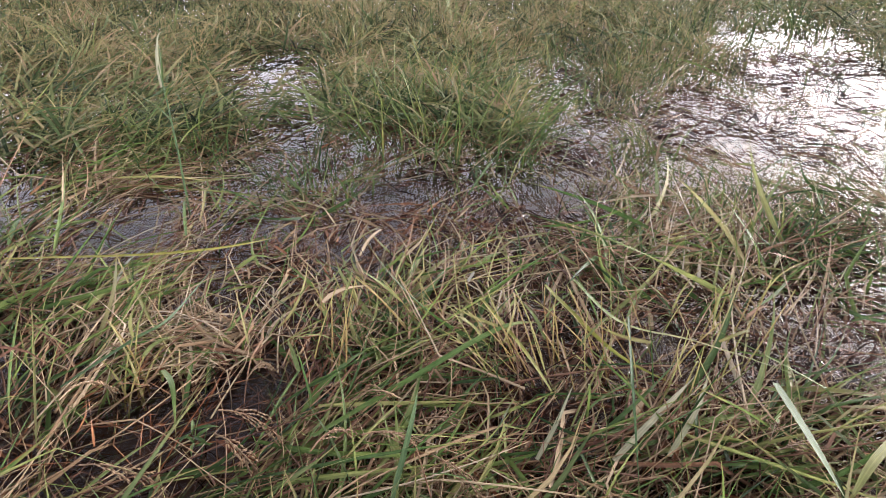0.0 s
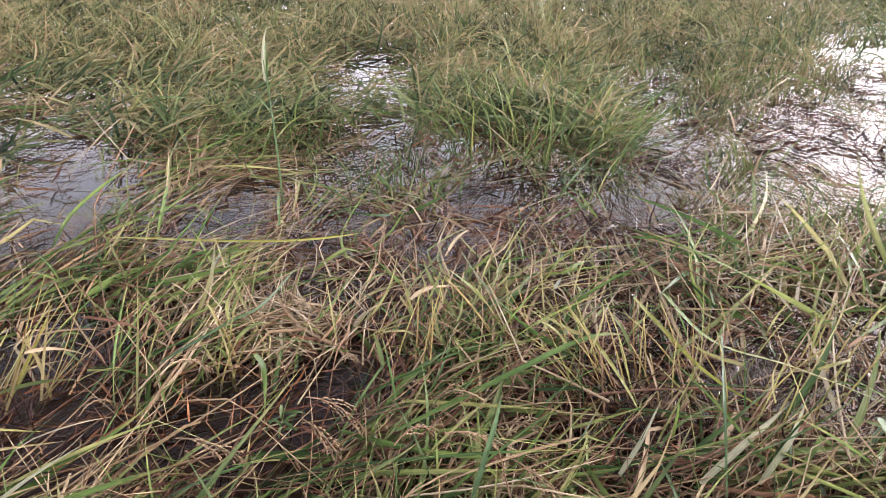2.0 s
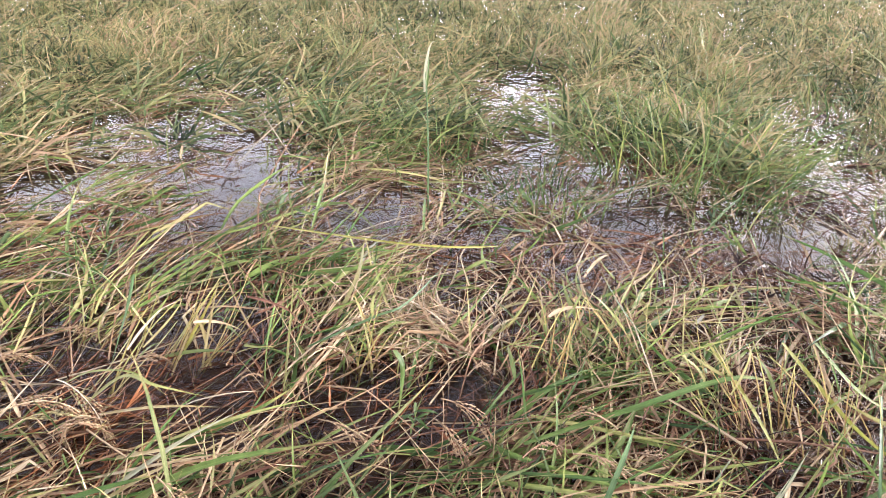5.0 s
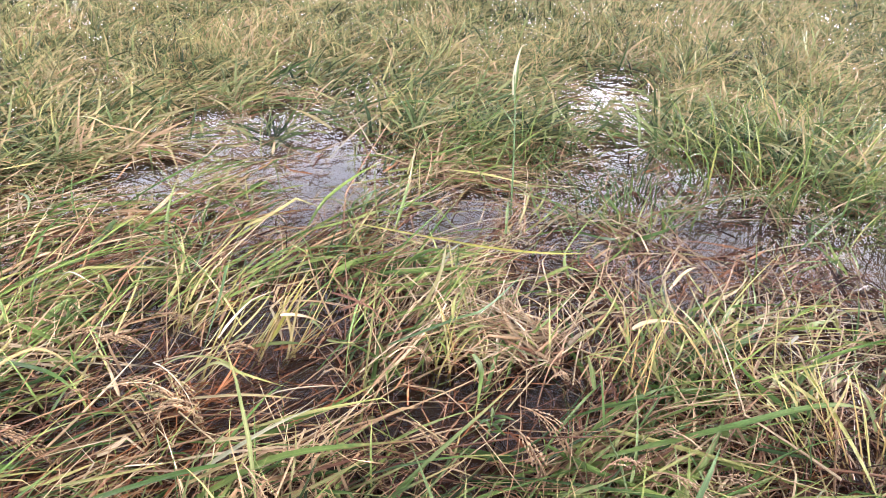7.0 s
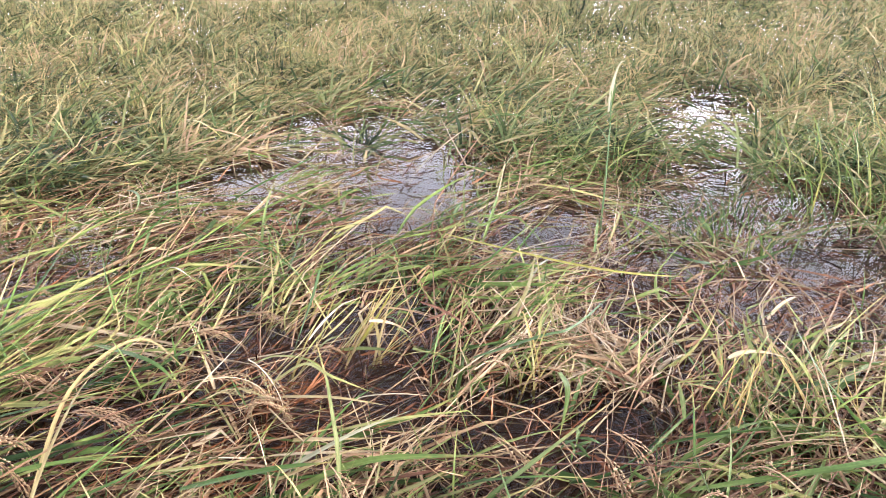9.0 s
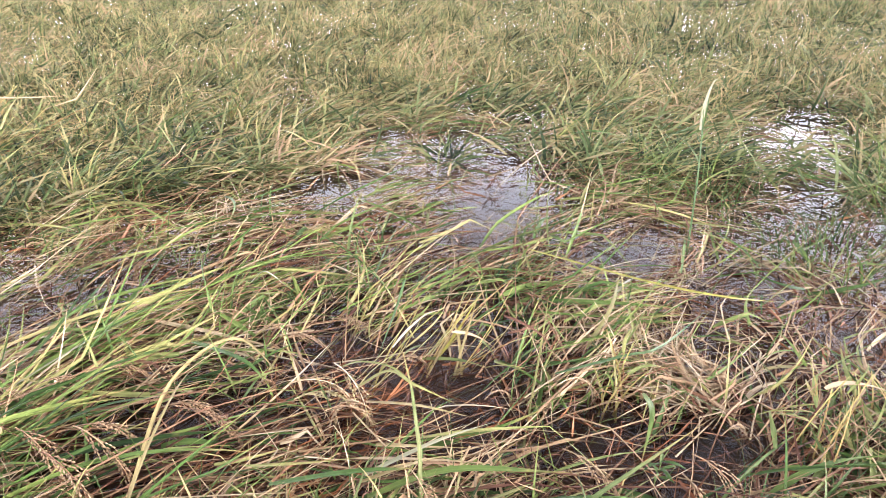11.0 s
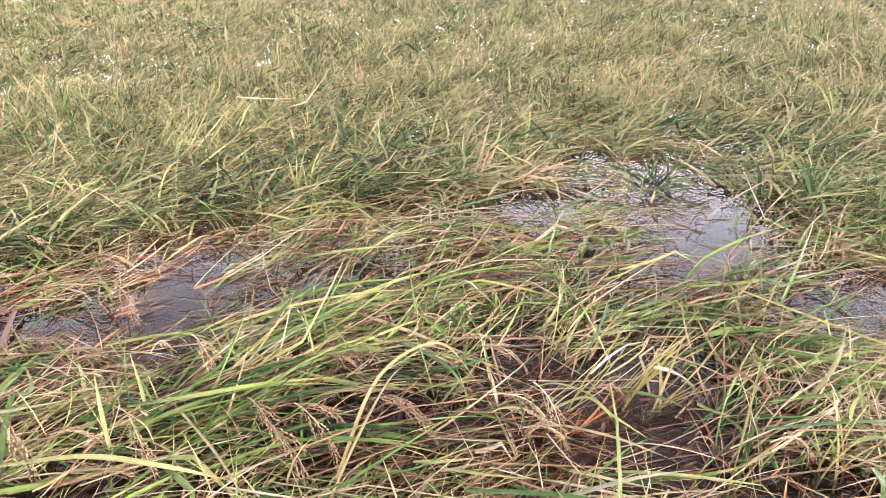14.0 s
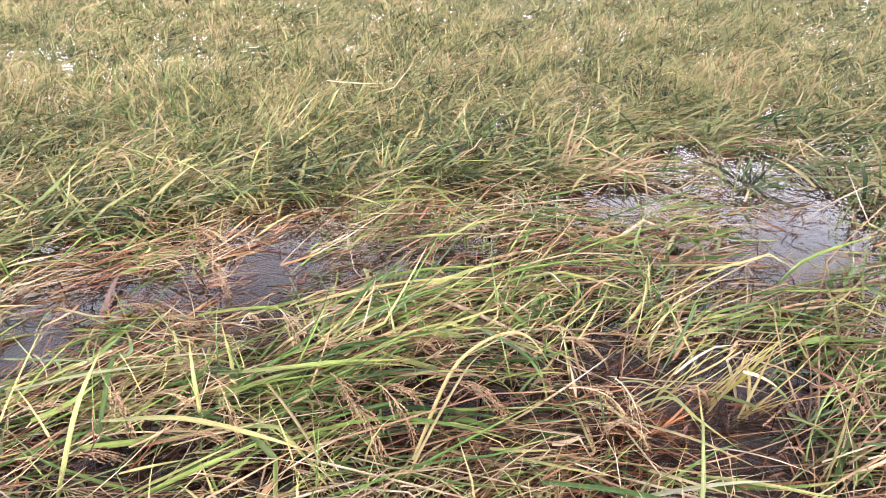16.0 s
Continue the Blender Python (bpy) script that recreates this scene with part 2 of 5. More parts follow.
# ---- blade shapes ----
def spine(length, rise, droop, sway, segs, power=1.0):
    """Points of a blade that leaves the origin along +x, rising by `rise` degrees, bending over by `droop` degrees."""
    pts, p = [], Vector((0, 0, 0))
    for i in range(segs + 1):
        pts.append(p.copy())
        s = (i + 0.5) / segs
        a, b = radians(rise - droop * s ** power), radians(sway * s)
        p = p + Vector((math.cos(a) * math.cos(b), math.cos(a) * math.sin(b), math.sin(a))) * (length / segs)
    return pts


def strip(pts, width, fold, twist, taper=0.75, base=0.6):
    """A folded blade along the points: vertices, faces, uvs. fold: depth of the keel as a part of the width."""
    v, f, uv = [], [], []
    k = len(pts) - 1
    for i, p in enumerate(pts):
        s = i / k
        d = (pts[min(i + 1, k)] - pts[max(i - 1, 0)]).normalized()
        side = d.cross(Vector((0, 0, 1)))
        side = side.normalized() if side.length > 1e-4 else Vector((0, 1, 0))
        side = Matrix.Rotation(radians(twist * s), 3, d) @ side
        up = side.cross(d)
        w = width * 0.5 * (min(1.0, base + s * 2.5) if s < 0.4 else 1.0) * max(0.03, 1 - max(0.0, (s - (1 - taper)) / taper) ** 1.8)
        v += [p + side * w + up * fold * w, p, p - side * w + up * fold * w]
        uv += [(s, 0.0), (s, 0.5), (s, 1.0)]
    for i in range(k):
        for c in (0, 1):
            f.append((3 * i + c, 3 * i + 3 + c, 3 * i + 4 + c, 3 * i + 1 + c))
    return v, f, uv


def tube(pts, radius, sides=5, end=0.5):
    v, f, uv = [], [], []
    k = len(pts) - 1
    for i, p in enumerate(pts):
        d = (pts[min(i + 1, k)] - pts[max(i - 1, 0)]).normalized()
        a = d.orthogonal().normalized()
        b = d.cross(a)
        r = radius * (1 - (1 - end) * i / k)
        for j in range(sides):
            t = 2 * math.pi * j / sides
            v.append(p + a * math.cos(t) * r + b * math.sin(t) * r)
            uv.append((i / k, j / sides))
    for i in range(k):
        for j in range(sides):
            f.append((i * sides + j, i * sides + (j + 1) % sides, (i + 1) * sides + (j + 1) % sides, (i + 1) * sides + j))
    f.append(tuple(range(k * sides, k * sides + sides)))
    return v, f, uv


def joined(*shapes):
    v, f, uv = [], [], []
    for a, b, c in shapes:
        o = len(v)
        v += a
        uv += c
        f += [tuple(i + o for i in q) for q in b]
    return v, f, uv


def panicle_shapes(length, droop, rng):
    """A drooping head of rice: the bent stalk, and side branches, each strung with pointed grains."""
    main = spine(length, 12, droop, rng.uniform(-20, 20), 9)
    branches = []
    for i in range(1, 10):
        for side in (-1, 1):
            p = main[i].copy()
            d = (main[i] - main[i - 1]).normalized()
            tip = length * rng.uniform(0.22, 0.36) * (1.2 - i / 12)
            out = (d + Vector((0, side * rng.uniform(0.1, 0.4), -rng.uniform(0.05, 0.45)))).normalized()
            steps = max(3, int(tip / 0.0066))
            line, grains = [p.copy()], []
            for s in range(steps):
                q = p + out * (tip / steps)
                out = (out + Vector((0, 0, -0.1))).normalized()
                gd = (out + Vector((rng.uniform(-.3, .3), rng.uniform(-.35, .35), rng.uniform(-.2, .2)))).normalized()
                grains.append(grain_shape(q, gd, rng.uniform(0.0075, 0.0095), rng.uniform(0.0013, 0.0017)))
                line.append(q)
                p = q
            branches.append(joined(tube(line, 0.0005, 3), *grains))
    return tube(main, 0.0012, 4), branches


def grain_shape(p, d, length, r):
    a = d.orthogonal().normalized()
    b = d.cross(a)
    v = [p]
    for s in (0.35, 0.7):
        v += [p + d * length * s + (a * math.cos(t) + b * math.sin(t)) * r for t in (0, 2.1, 4.2)]
    v.append(p + d * length)
    f = [(0, 2, 1), (0, 3, 2), (0, 1, 3)] + [(1 + j, 1 + (j + 1) % 3, 4 + (j + 1) % 3, 4 + j) for j in range(3)] + [(4, 5, 7), (5, 6, 7), (6, 4, 7)]
    return v, f, [(0.3, 0.5)] * len(v)


def mesh_of(name, shape, material):
    v, f, uv = shape
    me = bpy.data.meshes.new(name)
    me.from_pydata([tuple(p) for p in v], [], f)
    layer = me.uv_layers.new(name="UVMap")
    idx = np.empty(len(me.loops), dtype=np.int32)
    me.loops.foreach_get("vertex_index", idx)
    layer.data.foreach_set("uv", np.array(uv, dtype=np.float32)[idx].ravel())
    me.polygons.foreach_set("use_smooth", [True] * len(me.polygons))
    me.materials.append(material)
    return me


class Mass:
    """Gathers many copies of shapes and turns them into one mesh."""

    def __init__(self):
        self.v, self.uv, self.f, self.n = [], [], [], 0

    def add(self, shape, m):
        v, f, uv = shape
        a = np.array(m)
        self.v.append(v @ a[:3, :3].T + a[:3, 3])
        self.uv.append(uv)
        self.f.append(f + self.n)
        self.n += len(v)

    def build(self, name, material, label, category):
        v, f, uv = np.concatenate(self.v), np.concatenate(self.f), np.concatenate(self.uv)
        me = bpy.data.meshes.new(name)
        me.vertices.add(len(v))
        me.vertices.foreach_set("co", v.astype(np.float32).ravel())
        me.loops.add(f.size)
        me.loops.foreach_set("vertex_index", f.astype(np.int32).ravel())
        me.polygons.add(len(f))
        me.polygons.foreach_set("loop_start", np.arange(0, f.size, 4, dtype=np.int32))
        me.update(calc_edges=True)
        layer = me.uv_layers.new(name="UVMap")
        layer.data.foreach_set("uv", uv[f.ravel()].astype(np.float32).ravel())
        me.polygons.foreach_set("use_smooth", np.ones(len(f), dtype=bool))
        me.materials.append(material)
        me.validate()
        return tagged(new(name, me), label, category, "", "stuff")


def arrays(shape):
    """A shape of four-cornered faces as arrays, for Mass."""
    v, f, uv = shape
    return np.array([tuple(p) for p in v]), np.array([q for q in f if len(q) == 4]), np.array(uv)


def kinked(pts, where, turn, dip):
    """The points with a sharp bend: from `where` on turned sideways and down."""
    k = max(1, int(len(pts) * where))
    m = Matrix.Rotation(radians(turn), 3, "Z") @ Matrix.Rotation(radians(dip), 3, "Y")
    return pts[:k + 1] + [pts[k] + m @ (p - pts[k]) for p in pts[k + 1:]]


def lying_leaf(r, segs, wide):
    pts = spine(0.5, r.uniform(1, 14), r.uniform(6, 34), r.gauss(0, 15), segs, r.uniform(0.8, 1.6))
    if r.random() < 0.45:
        pts = kinked(pts, r.uniform(0.25, 0.75), r.uniform(-45, 45), r.uniform(-4, 22))
    return strip(pts, wide, r.uniform(0.25, 0.9), r.uniform(-200, 200))


def stem_shape(r, segs, sides=4):
    pts = spine(0.5, r.uniform(1, 9), r.uniform(0, 18), r.gauss(0, 10), segs, r.uniform(0.8, 1.6))
    if r.random() < 0.5:
        pts = kinked(pts, r.uniform(0.3, 0.8), r.uniform(-35, 35), r.uniform(-4, 16))
    return tube(pts, r.uniform(0.0015, 0.0029), sides)


rng = random.Random(7)
LYING = [lying_leaf(rng, 11, 0.0042 + 0.0082 * rng.random() ** 1.3) for _ in range(36)]
UPRIGHT = [strip(spine(0.5, rng.uniform(30, 88), rng.uniform(15, 140), rng.uniform(-25, 25), 11, rng.uniform(1.0, 2.4)), rng.uniform(0.003, 0.0062), rng.uniform(0.2, 0.6), rng.uniform(-120, 120)) for _ in range(24)]
STEMS = [stem_shape(rng, 8) for _ in range(20)]
HEADS = [panicle_shapes(rng.uniform(0.12, 0.18), rng.uniform(65, 125), rng) for _ in range(7)]
ME_lying = [mesh_of("leaf", s, M_leaf) for s in LYING]
ME_upright = [mesh_of("leaf", s, M_tuft) for s in UPRIGHT]
ME_stem = [mesh_of("stem", s, M_straw) for s in STEMS]
ME_dry = [mesh_of("dry_leaf", s, M_straw) for s in LYING[:10]]
ME_head = [mesh_of("panicle", joined(s, *b), M_grain) for s, b in HEADS]
ME_arch = [mesh_of("leaf", strip(spine(0.5, rng.uniform(55, 80), rng.uniform(60, 140), rng.uniform(-10, 10), 9, rng.uniform(1.2, 2.0)), rng.uniform(0.005, 0.009), 0.4, rng.uniform(-90, 90)), M_arch) for _ in range(14)]
ME_base = [mesh_of("stem", tube(spine(0.5, 5, rng.uniform(0, 20), rng.uniform(-6, 6), 5), 0.002, 4), M_rust) for _ in range(4)]
ME_split = [(mesh_of("panicle", s, M_straw), [mesh_of("branch", q, M_grain) for q in b]) for s, b in HEADS[:4]]
A_lying = [arrays(lying_leaf(rng, 7, 0.0040 + 0.0072 * rng.random() ** 1.5)) for _ in range(36)]
A_upright = [arrays(strip(spine(0.5, rng.uniform(55, 88), rng.uniform(10, 120), rng.uniform(-9, 9), 6, rng.uniform(1.2, 2.4)), rng.uniform(0.004, 0.0075), 0.3, rng.uniform(-120, 120))) for _ in range(20)]
A_stem = [arrays(stem_shape(rng, 5, 3)) for _ in range(24)]


def ribbon(pts, width, twist):
    """A plain tapering ribbon, for blades far off."""
    v, f, uv = strip(pts, width, 0.3, twist)
    k = len(pts)
    v2 = [p for i in range(k) for p in (v[3 * i], v[3 * i + 2])]
    uv2 = [p for i in range(k) for p in (uv[3 * i], uv[3 * i + 2])]
    return v2, [(2 * i, 2 * i + 2, 2 * i + 3, 2 * i + 1) for i in range(k - 1)], uv2


FAR_LYING = [arrays(ribbon(spine(0.5, rng.uniform(5, 45), rng.uniform(20, 80), rng.uniform(-10, 10), 3), rng.uniform(0.005, 0.010), rng.uniform(-120, 120))) for _ in range(18)]


def piece(me, parent, m):
    ob = new(me.name, me)
    ob.parent = parent
    ob.matrix_basis = m
    return ob


def at(x, y, z, heading, pitch=0.0, roll=0.0, scale=1.0, wide=1.0):
    return pose(x, y, z, roll, -pitch, heading) @ Matrix.Diagonal((scale, scale * wide, scale, 1))


# ---- lie of the field ----
OPENINGS = []


def opening(x, y, a, b, turn):
    """A gap in the mat where water shows: its middle, half width and half depth, and the turn of its width."""
    OPENINGS.append((x, y, a, b, radians(turn)))


opening(-0.69, 2.70, 0.12, 0.31, 3); opening(-0.51, 2.69, 0.07, 0.22, 3); opening(-0.51, 2.23, 0.14, 0.10, 2); opening(-0.46, 1.75, 0.02, 0.08, 1)
opening(-0.39, 2.02, 0.03, 0.04, 2); opening(-0.02, 1.72, 0.06, 0.15, 2); opening(-0.73, 1.63, 0.07, 0.06, 2); opening(-0.76, 1.47, 0.09, 0.07, 2)
opening(-1.04, 1.56, 0.03, 0.05, 2); opening(-0.40, 1.52, 0.03, 0.07, 2); opening(-0.11, 1.53, 0.04, 0.10, 2); opening(-0.06, 1.45, 0.06, 0.06, 1)
opening(-0.20, 1.56, 0.02, 0.05, 1); opening(-1.27, 1.97, 0.04, 0.08, 2); opening(0.34, 1.71, 0.11, 0.13, 2); opening(0.23, 1.54, 0.03, 0.06, 2)
opening(1.58, 2.82, 0.25, 0.33, 3); opening(1.75, 3.54, 0.13, 0.21, 4); opening(1.49, 3.49, 0.14, 0.17, 4); opening(2.05, 3.54, 0.08, 0.27, 4)
opening(0.88, 2.20, 0.12, 0.17, 2); opening(1.03, 2.05, 0.11, 0.10, 2); opening(0.84, 2.33, 0.10, 0.08, 3); opening(1.02, 2.56, 0.12, 0.10, 3)
opening(0.40, 2.14, 0.04, 0.23, 2); opening(0.43, 1.98, 0.05, 0.09, 2); opening(0.57, 2.24, 0.06, 0.09, 2); opening(0.54, 2.81, 0.08, 0.10, 3)
opening(0.49, 2.56, 0.09, 0.07, 3); opening(1.18, 2.08, 0.09, 0.13, 2); opening(1.46, 2.30, 0.10, 0.19, 3); opening(1.32, 1.89, 0.03, 0.16, 2)
opening(1.90, 3.01, 0.08, 0.40, 3); opening(1.14, 2.34, 0.08, 0.09, 2); opening(0.96, 1.27, 0.05, 0.09, 1); opening(0.82, 1.05, 0.05, 0.06, 1)
opening(0.72, 1.20, 0.04, 0.05, 1); opening(0.59, 1.00, 0.04, 0.04, 1); opening(0.52, 1.16, 0.03, 0.07, 1); opening(0.25, 0.77, 0.04, 0.02, 1)
opening(0.40, 1.00, 0.03, 0.06, 1); opening(0.18, 0.98, 0.03, 0.04, 1); opening(0.13, 0.87, 0.04, 0.03, 1); opening(0.26, 1.08, 0.02, 0.04, 1)
opening(-0.23, 1.07, 0.03, 0.08, 1); opening(-0.26, 0.93, 0.04, 0.07, 1); opening(-0.49, 0.84, 0.06, 0.05, 1); opening(-0.57, 0.79, 0.04, 0.03, 1)
opening(-0.16, 1.35, 0.03, 0.11, 1); opening(-0.45, 1.38, 0.04, 0.06, 1); opening(0.15, 1.32, 0.02, 0.08, 1); opening(-0.28, 0.83, 0.04, 0.03, 1)
opening(-0.32, 0.77, 0.03, 0.02, 1); opening(-0.10, 0.75, 0.04, 0.02, 1); opening(0.71, 0.94, 0.04, 0.03, 1); opening(0.46, 0.79, 0.03, 0.02, 1)
opening(-1.86, 1.76, 0.10, 0.16, 17); opening(-1.63, 1.73, 0.08, 0.10, 17); opening(-1.62, 1.93, 0.11, 0.20, 17); opening(-1.46, 1.81, 0.08, 0.10, 17)
opening(-1.62, 1.50, 0.07, 0.05, 17); opening(-1.56, 2.28, 0.03, 0.16, 17); opening(-1.60, 2.50, 0.05, 0.11, 18); opening(-2.04, 2.48, 0.04, 0.14, 18)
opening(-1.32, 1.81, 0.06, 0.06, 17); opening(-1.29, 1.48, 0.06, 0.07, 16); opening(-1.19, 1.38, 0.04, 0.04, 16); opening(-1.14, 1.60, 0.06, 0.06, 17)
opening(-1.06, 1.49, 0.05, 0.04, 16); opening(-1.37, 1.21, 0.02, 0.05, 17); opening(-1.52, 2.61, 0.07, 0.06, 18); opening(-0.73, 1.45, 0.09, 0.06, 16)
opening(-0.89, 1.02, 0.03, 0.06, 16); opening(-0.75, 0.88, 0.04, 0.03, 15); opening(-0.83, 0.83, 0.06, 0.04, 15); opening(-0.95, 0.82, 0.04, 0.05, 15)
opening(-0.91, 0.69, 0.05, 0.03, 15); opening(-0.48, 0.90, 0.03, 0.04, 15); opening(-0.57, 0.77, 0.06, 0.03, 15); opening(-0.77, 0.59, 0.04, 0.02, 15)
opening(-0.55, 0.71, 0.03, 0.02, 15); opening(-0.32, 0.81, 0.04, 0.05, 15); opening(-0.32, 0.93, 0.05, 0.05, 15); opening(-0.35, 0.70, 0.04, 0.02, 15)
opening(0.19, 1.14, 0.02, 0.06, 15); opening(0.44, 1.07, 0.04, 0.05, 15); opening(0.52, 1.19, 0.02, 0.07, 16); opening(0.25, 0.85, 0.08, 0.02, 15)
opening(0.22, 1.35, 0.02, 0.08, 15); opening(-1.83, 1.65, 0.10, 0.12, 32); opening(-1.87, 1.81, 0.05, 0.08, 33); opening(-1.65, 1.81, 0.08, 0.16, 32)
opening(-1.73, 1.39, 0.08, 0.04, 32); opening(-1.73, 1.22, 0.04, 0.03, 32); opening(-2.60, 1.50, 0.06, 0.08, 32); opening(-2.63, 1.96, 0.03, 0.11, 33)
opening(-2.00, 2.41, 0.05, 0.07, 32); opening(-1.23, 1.72, 0.06, 0.05, 32); opening(-1.27, 1.55, 0.06, 0.04, 32); opening(-1.24, 1.43, 0.07, 0.04, 32)
opening(-1.23, 1.34, 0.05, 0.03, 32); opening(-1.33, 1.17, 0.04, 0.05, 32); opening(-1.24, 1.12, 0.03, 0.03, 32); opening(-1.14, 1.25, 0.07, 0.03, 32)
opening(-1.07, 1.46, 0.04, 0.04, 32); opening(-1.60, 1.63, 0.05, 0.06, 32); opening(-2.08, 1.23, 0.04, 0.04, 32); opening(-2.28, 1.11, 0.03, 0.03, 32)
opening(-1.09, 0.81, 0.03, 0.04, 32); opening(-1.08, 0.76, 0.04, 0.03, 32); opening(-0.93, 0.80, 0.03, 0.04, 32); opening(-0.83, 0.77, 0.06, 0.04, 32)
opening(-0.76, 0.81, 0.05, 0.05, 32); opening(-0.99, 0.67, 0.04, 0.03, 32); opening(-0.86, 0.97, 0.03, 0.02, 32); opening(-1.08, 0.41, 0.04, 0.02, 32)
opening(-1.01, 0.45, 0.03, 0.02, 32); opening(-1.16, 0.34, 0.04, 0.03, 32); opening(-1.54, 0.66, 0.06, 0.02, 32); opening(-1.61, 0.61, 0.03, 0.02, 32)
opening(-0.81, 0.58, 0.04, 0.03, 32); opening(-0.88, 0.56, 0.03, 0.02, 32); opening(-0.95, 0.39, 0.04, 0.02, 32); opening(-0.71, 0.67, 0.05, 0.02, 32)
opening(-0.84, 0.69, 0.03, 0.02, 32); opening(-0.45, 1.48, 0.08, 0.06, 32); opening(-0.26, 1.39, 0.06, 0.09, 32); opening(-0.13, 1.42, 0.04, 0.08, 32)
opening(-0.12, 1.64, 0.05, 0.08, 32); opening(-0.22, 1.11, 0.04, 0.04, 32); opening(-0.27, 0.99, 0.04, 0.06, 32); opening(-0.31, 0.85, 0.04, 0.03, 32)
opening(-0.20, 0.95, 0.03, 0.03, 32); opening(-0.54, 0.85, 0.03, 0.04, 33); opening(-0.54, 0.75, 0.03, 0.02, 33); opening(-0.36, 0.74, 0.03, 0.02, 32)
opening(-0.42, 0.76, 0.04, 0.02, 32); opening(0.03, 1.11, 0.04, 0.06, 32); opening(-0.17, 1.18, 0.02, 0.06, 32); opening(-1.93, 0.34, 0.06, 0.12, 43)
opening(-1.79, 0.22, 0.07, 0.06, 44); opening(-1.69, 0.15, 0.04, 0.05, 44); opening(-1.69, 0.29, 0.04, 0.04, 43); opening(-1.66, 0.38, 0.04, 0.04, 43)
opening(-1.61, 0.64, 0.05, 0.04, 43); opening(-1.54, 0.68, 0.03, 0.02, 43); opening(-2.29, 0.70, 0.06, 0.02, 43); opening(-2.20, 0.51, 0.02, 0.02, 43)
opening(-2.14, 0.57, 0.02, 0.02, 43); opening(-2.52, 1.81, 0.04, 0.09, 42); opening(-1.98, 1.09, 0.02, 0.04, 43); opening(-1.12, 0.32, 0.06, 0.03, 43)
opening(-1.04, 0.25, 0.04, 0.02, 44); opening(-2.73, 0.65, 0.03, 0.05, 43); opening(-1.10, 0.80, 0.04, 0.07, 43); opening(-1.08, 0.70, 0.03, 0.02, 43)
opening(-0.93, 0.68, 0.03, 0.03, 44); opening(-0.93, 0.84, 0.03, 0.06, 44); opening(-0.79, 0.82, 0.05, 0.04, 43); opening(-0.75, 0.72, 0.06, 0.03, 43)
opening(-0.83, 0.97, 0.04, 0.03, 44); opening(-0.45, 1.31, 0.04, 0.05, 43); opening(-0.40, 1.17, 0.03, 0.05, 43); opening(-0.28, 0.96, 0.05, 0.04, 44)
opening(-1.91, -0.16, 0.08, 0.09, 58); opening(-1.78, -0.32, 0.06, 0.05, 58); opening(-1.82, -0.03, 0.07, 0.06, 58); opening(-2.40, -0.33, 0.04, 0.05, 57)
opening(-2.39, -0.15, 0.06, 0.03, 57); opening(-2.62, -0.31, 0.05, 0.04, 56); opening(-2.31, -0.22, 0.06, 0.03, 57); opening(-2.88, 0.02, 0.05, 0.03, 56)
opening(-1.96, 0.38, 0.05, 0.08, 57); opening(-1.86, 0.24, 0.05, 0.05, 57); opening(-1.72, 0.28, 0.07, 0.04, 57); opening(-1.71, 0.10, 0.06, 0.05, 57)
opening(-2.15, 0.18, 0.02, 0.04, 56); opening(-2.19, 0.51, 0.04, 0.02, 57); opening(-1.28, -0.23, 0.06, 0.04, 59); opening(-1.40, -0.33, 0.04, 0.02, 59)
opening(-1.19, -0.14, 0.03, 0.02, 59); opening(-1.10, -0.00, 0.05, 0.02, 59); opening(-1.05, 0.23, 0.03, 0.02, 59); opening(-1.14, 0.30, 0.05, 0.02, 58)
opening(-3.23, 0.12, 0.07, 0.05, 55); opening(-1.61, -0.25, 0.03, 0.02, 58); opening(-1.06, 0.69, 0.04, 0.03, 58); opening(-0.92, 0.76, 0.04, 0.04, 58)
opening(-0.88, 0.67, 0.03, 0.02, 58); opening(-0.62, 0.84, 0.05, 0.02, 58); opening(-0.94, 0.90, 0.03, 0.05, 57); opening(-0.80, 0.94, 0.05, 0.03, 58)
opening(-1.43, 0.91, 0.02, 0.02, 58)
opening(-0.86, 0.80, 0.12, 0.08, 15); opening(-0.93, 0.70, 0.10, 0.05, 15); opening(-0.60, 0.76, 0.11, 0.05, 15)


def open_water(x, y):
    """1 in the middle of an open patch of water, 0 away from all."""
    best = 0.0
    for cx, cy, a, b, t in OPENINGS:
        dx, dy = x - cx, y - cy
        if abs(dx) > 0.9 or abs(dy) > 0.9:
            continue
        u, w = dx * math.cos(t) + dy * math.sin(t), -dx * math.sin(t) + dy * math.cos(t)
        best = max(best, math.exp(-((u / a) ** 2 + (w / b) ** 2) ** 2 * (0.6 if max(a, b) > 0.09 else 0.36)))
    best *= min(1.0, max(0.25, 1.15 - 2.0 * max(0.0, noise.noise((x * 7.5, y * 7.5, 11.0))) - 1.6 * max(0.0, noise.noise((x * 17.0, y * 17.0, 3.0)))))
    chance = noise.noise((x * 2.6, y * 2.6, 5.0)) + 0.3 * noise.noise((x * 7.0, y * 7.0, 1.0)) - 0.6 * math.exp(-((x - 0.25) ** 2 + (y - 1.27) ** 2) / 0.04)
    return max(best, min(0.9, (chance - 0.44) * 4)) if x * x + y * y < 6 else best


def clear(x, y, way, reach, limit):
    """Whether a blade that starts here would lie across open water."""
    g = radians(way)
    return max(open_water(x + math.cos(g) * reach * s, y + math.sin(g) * reach * s) for s in (0.0, 0.25, 0.5, 0.75, 1.0)) > limit


CLUMPS = []
SWEPT = []          # root and heading of the clumps, which the loose litter follows


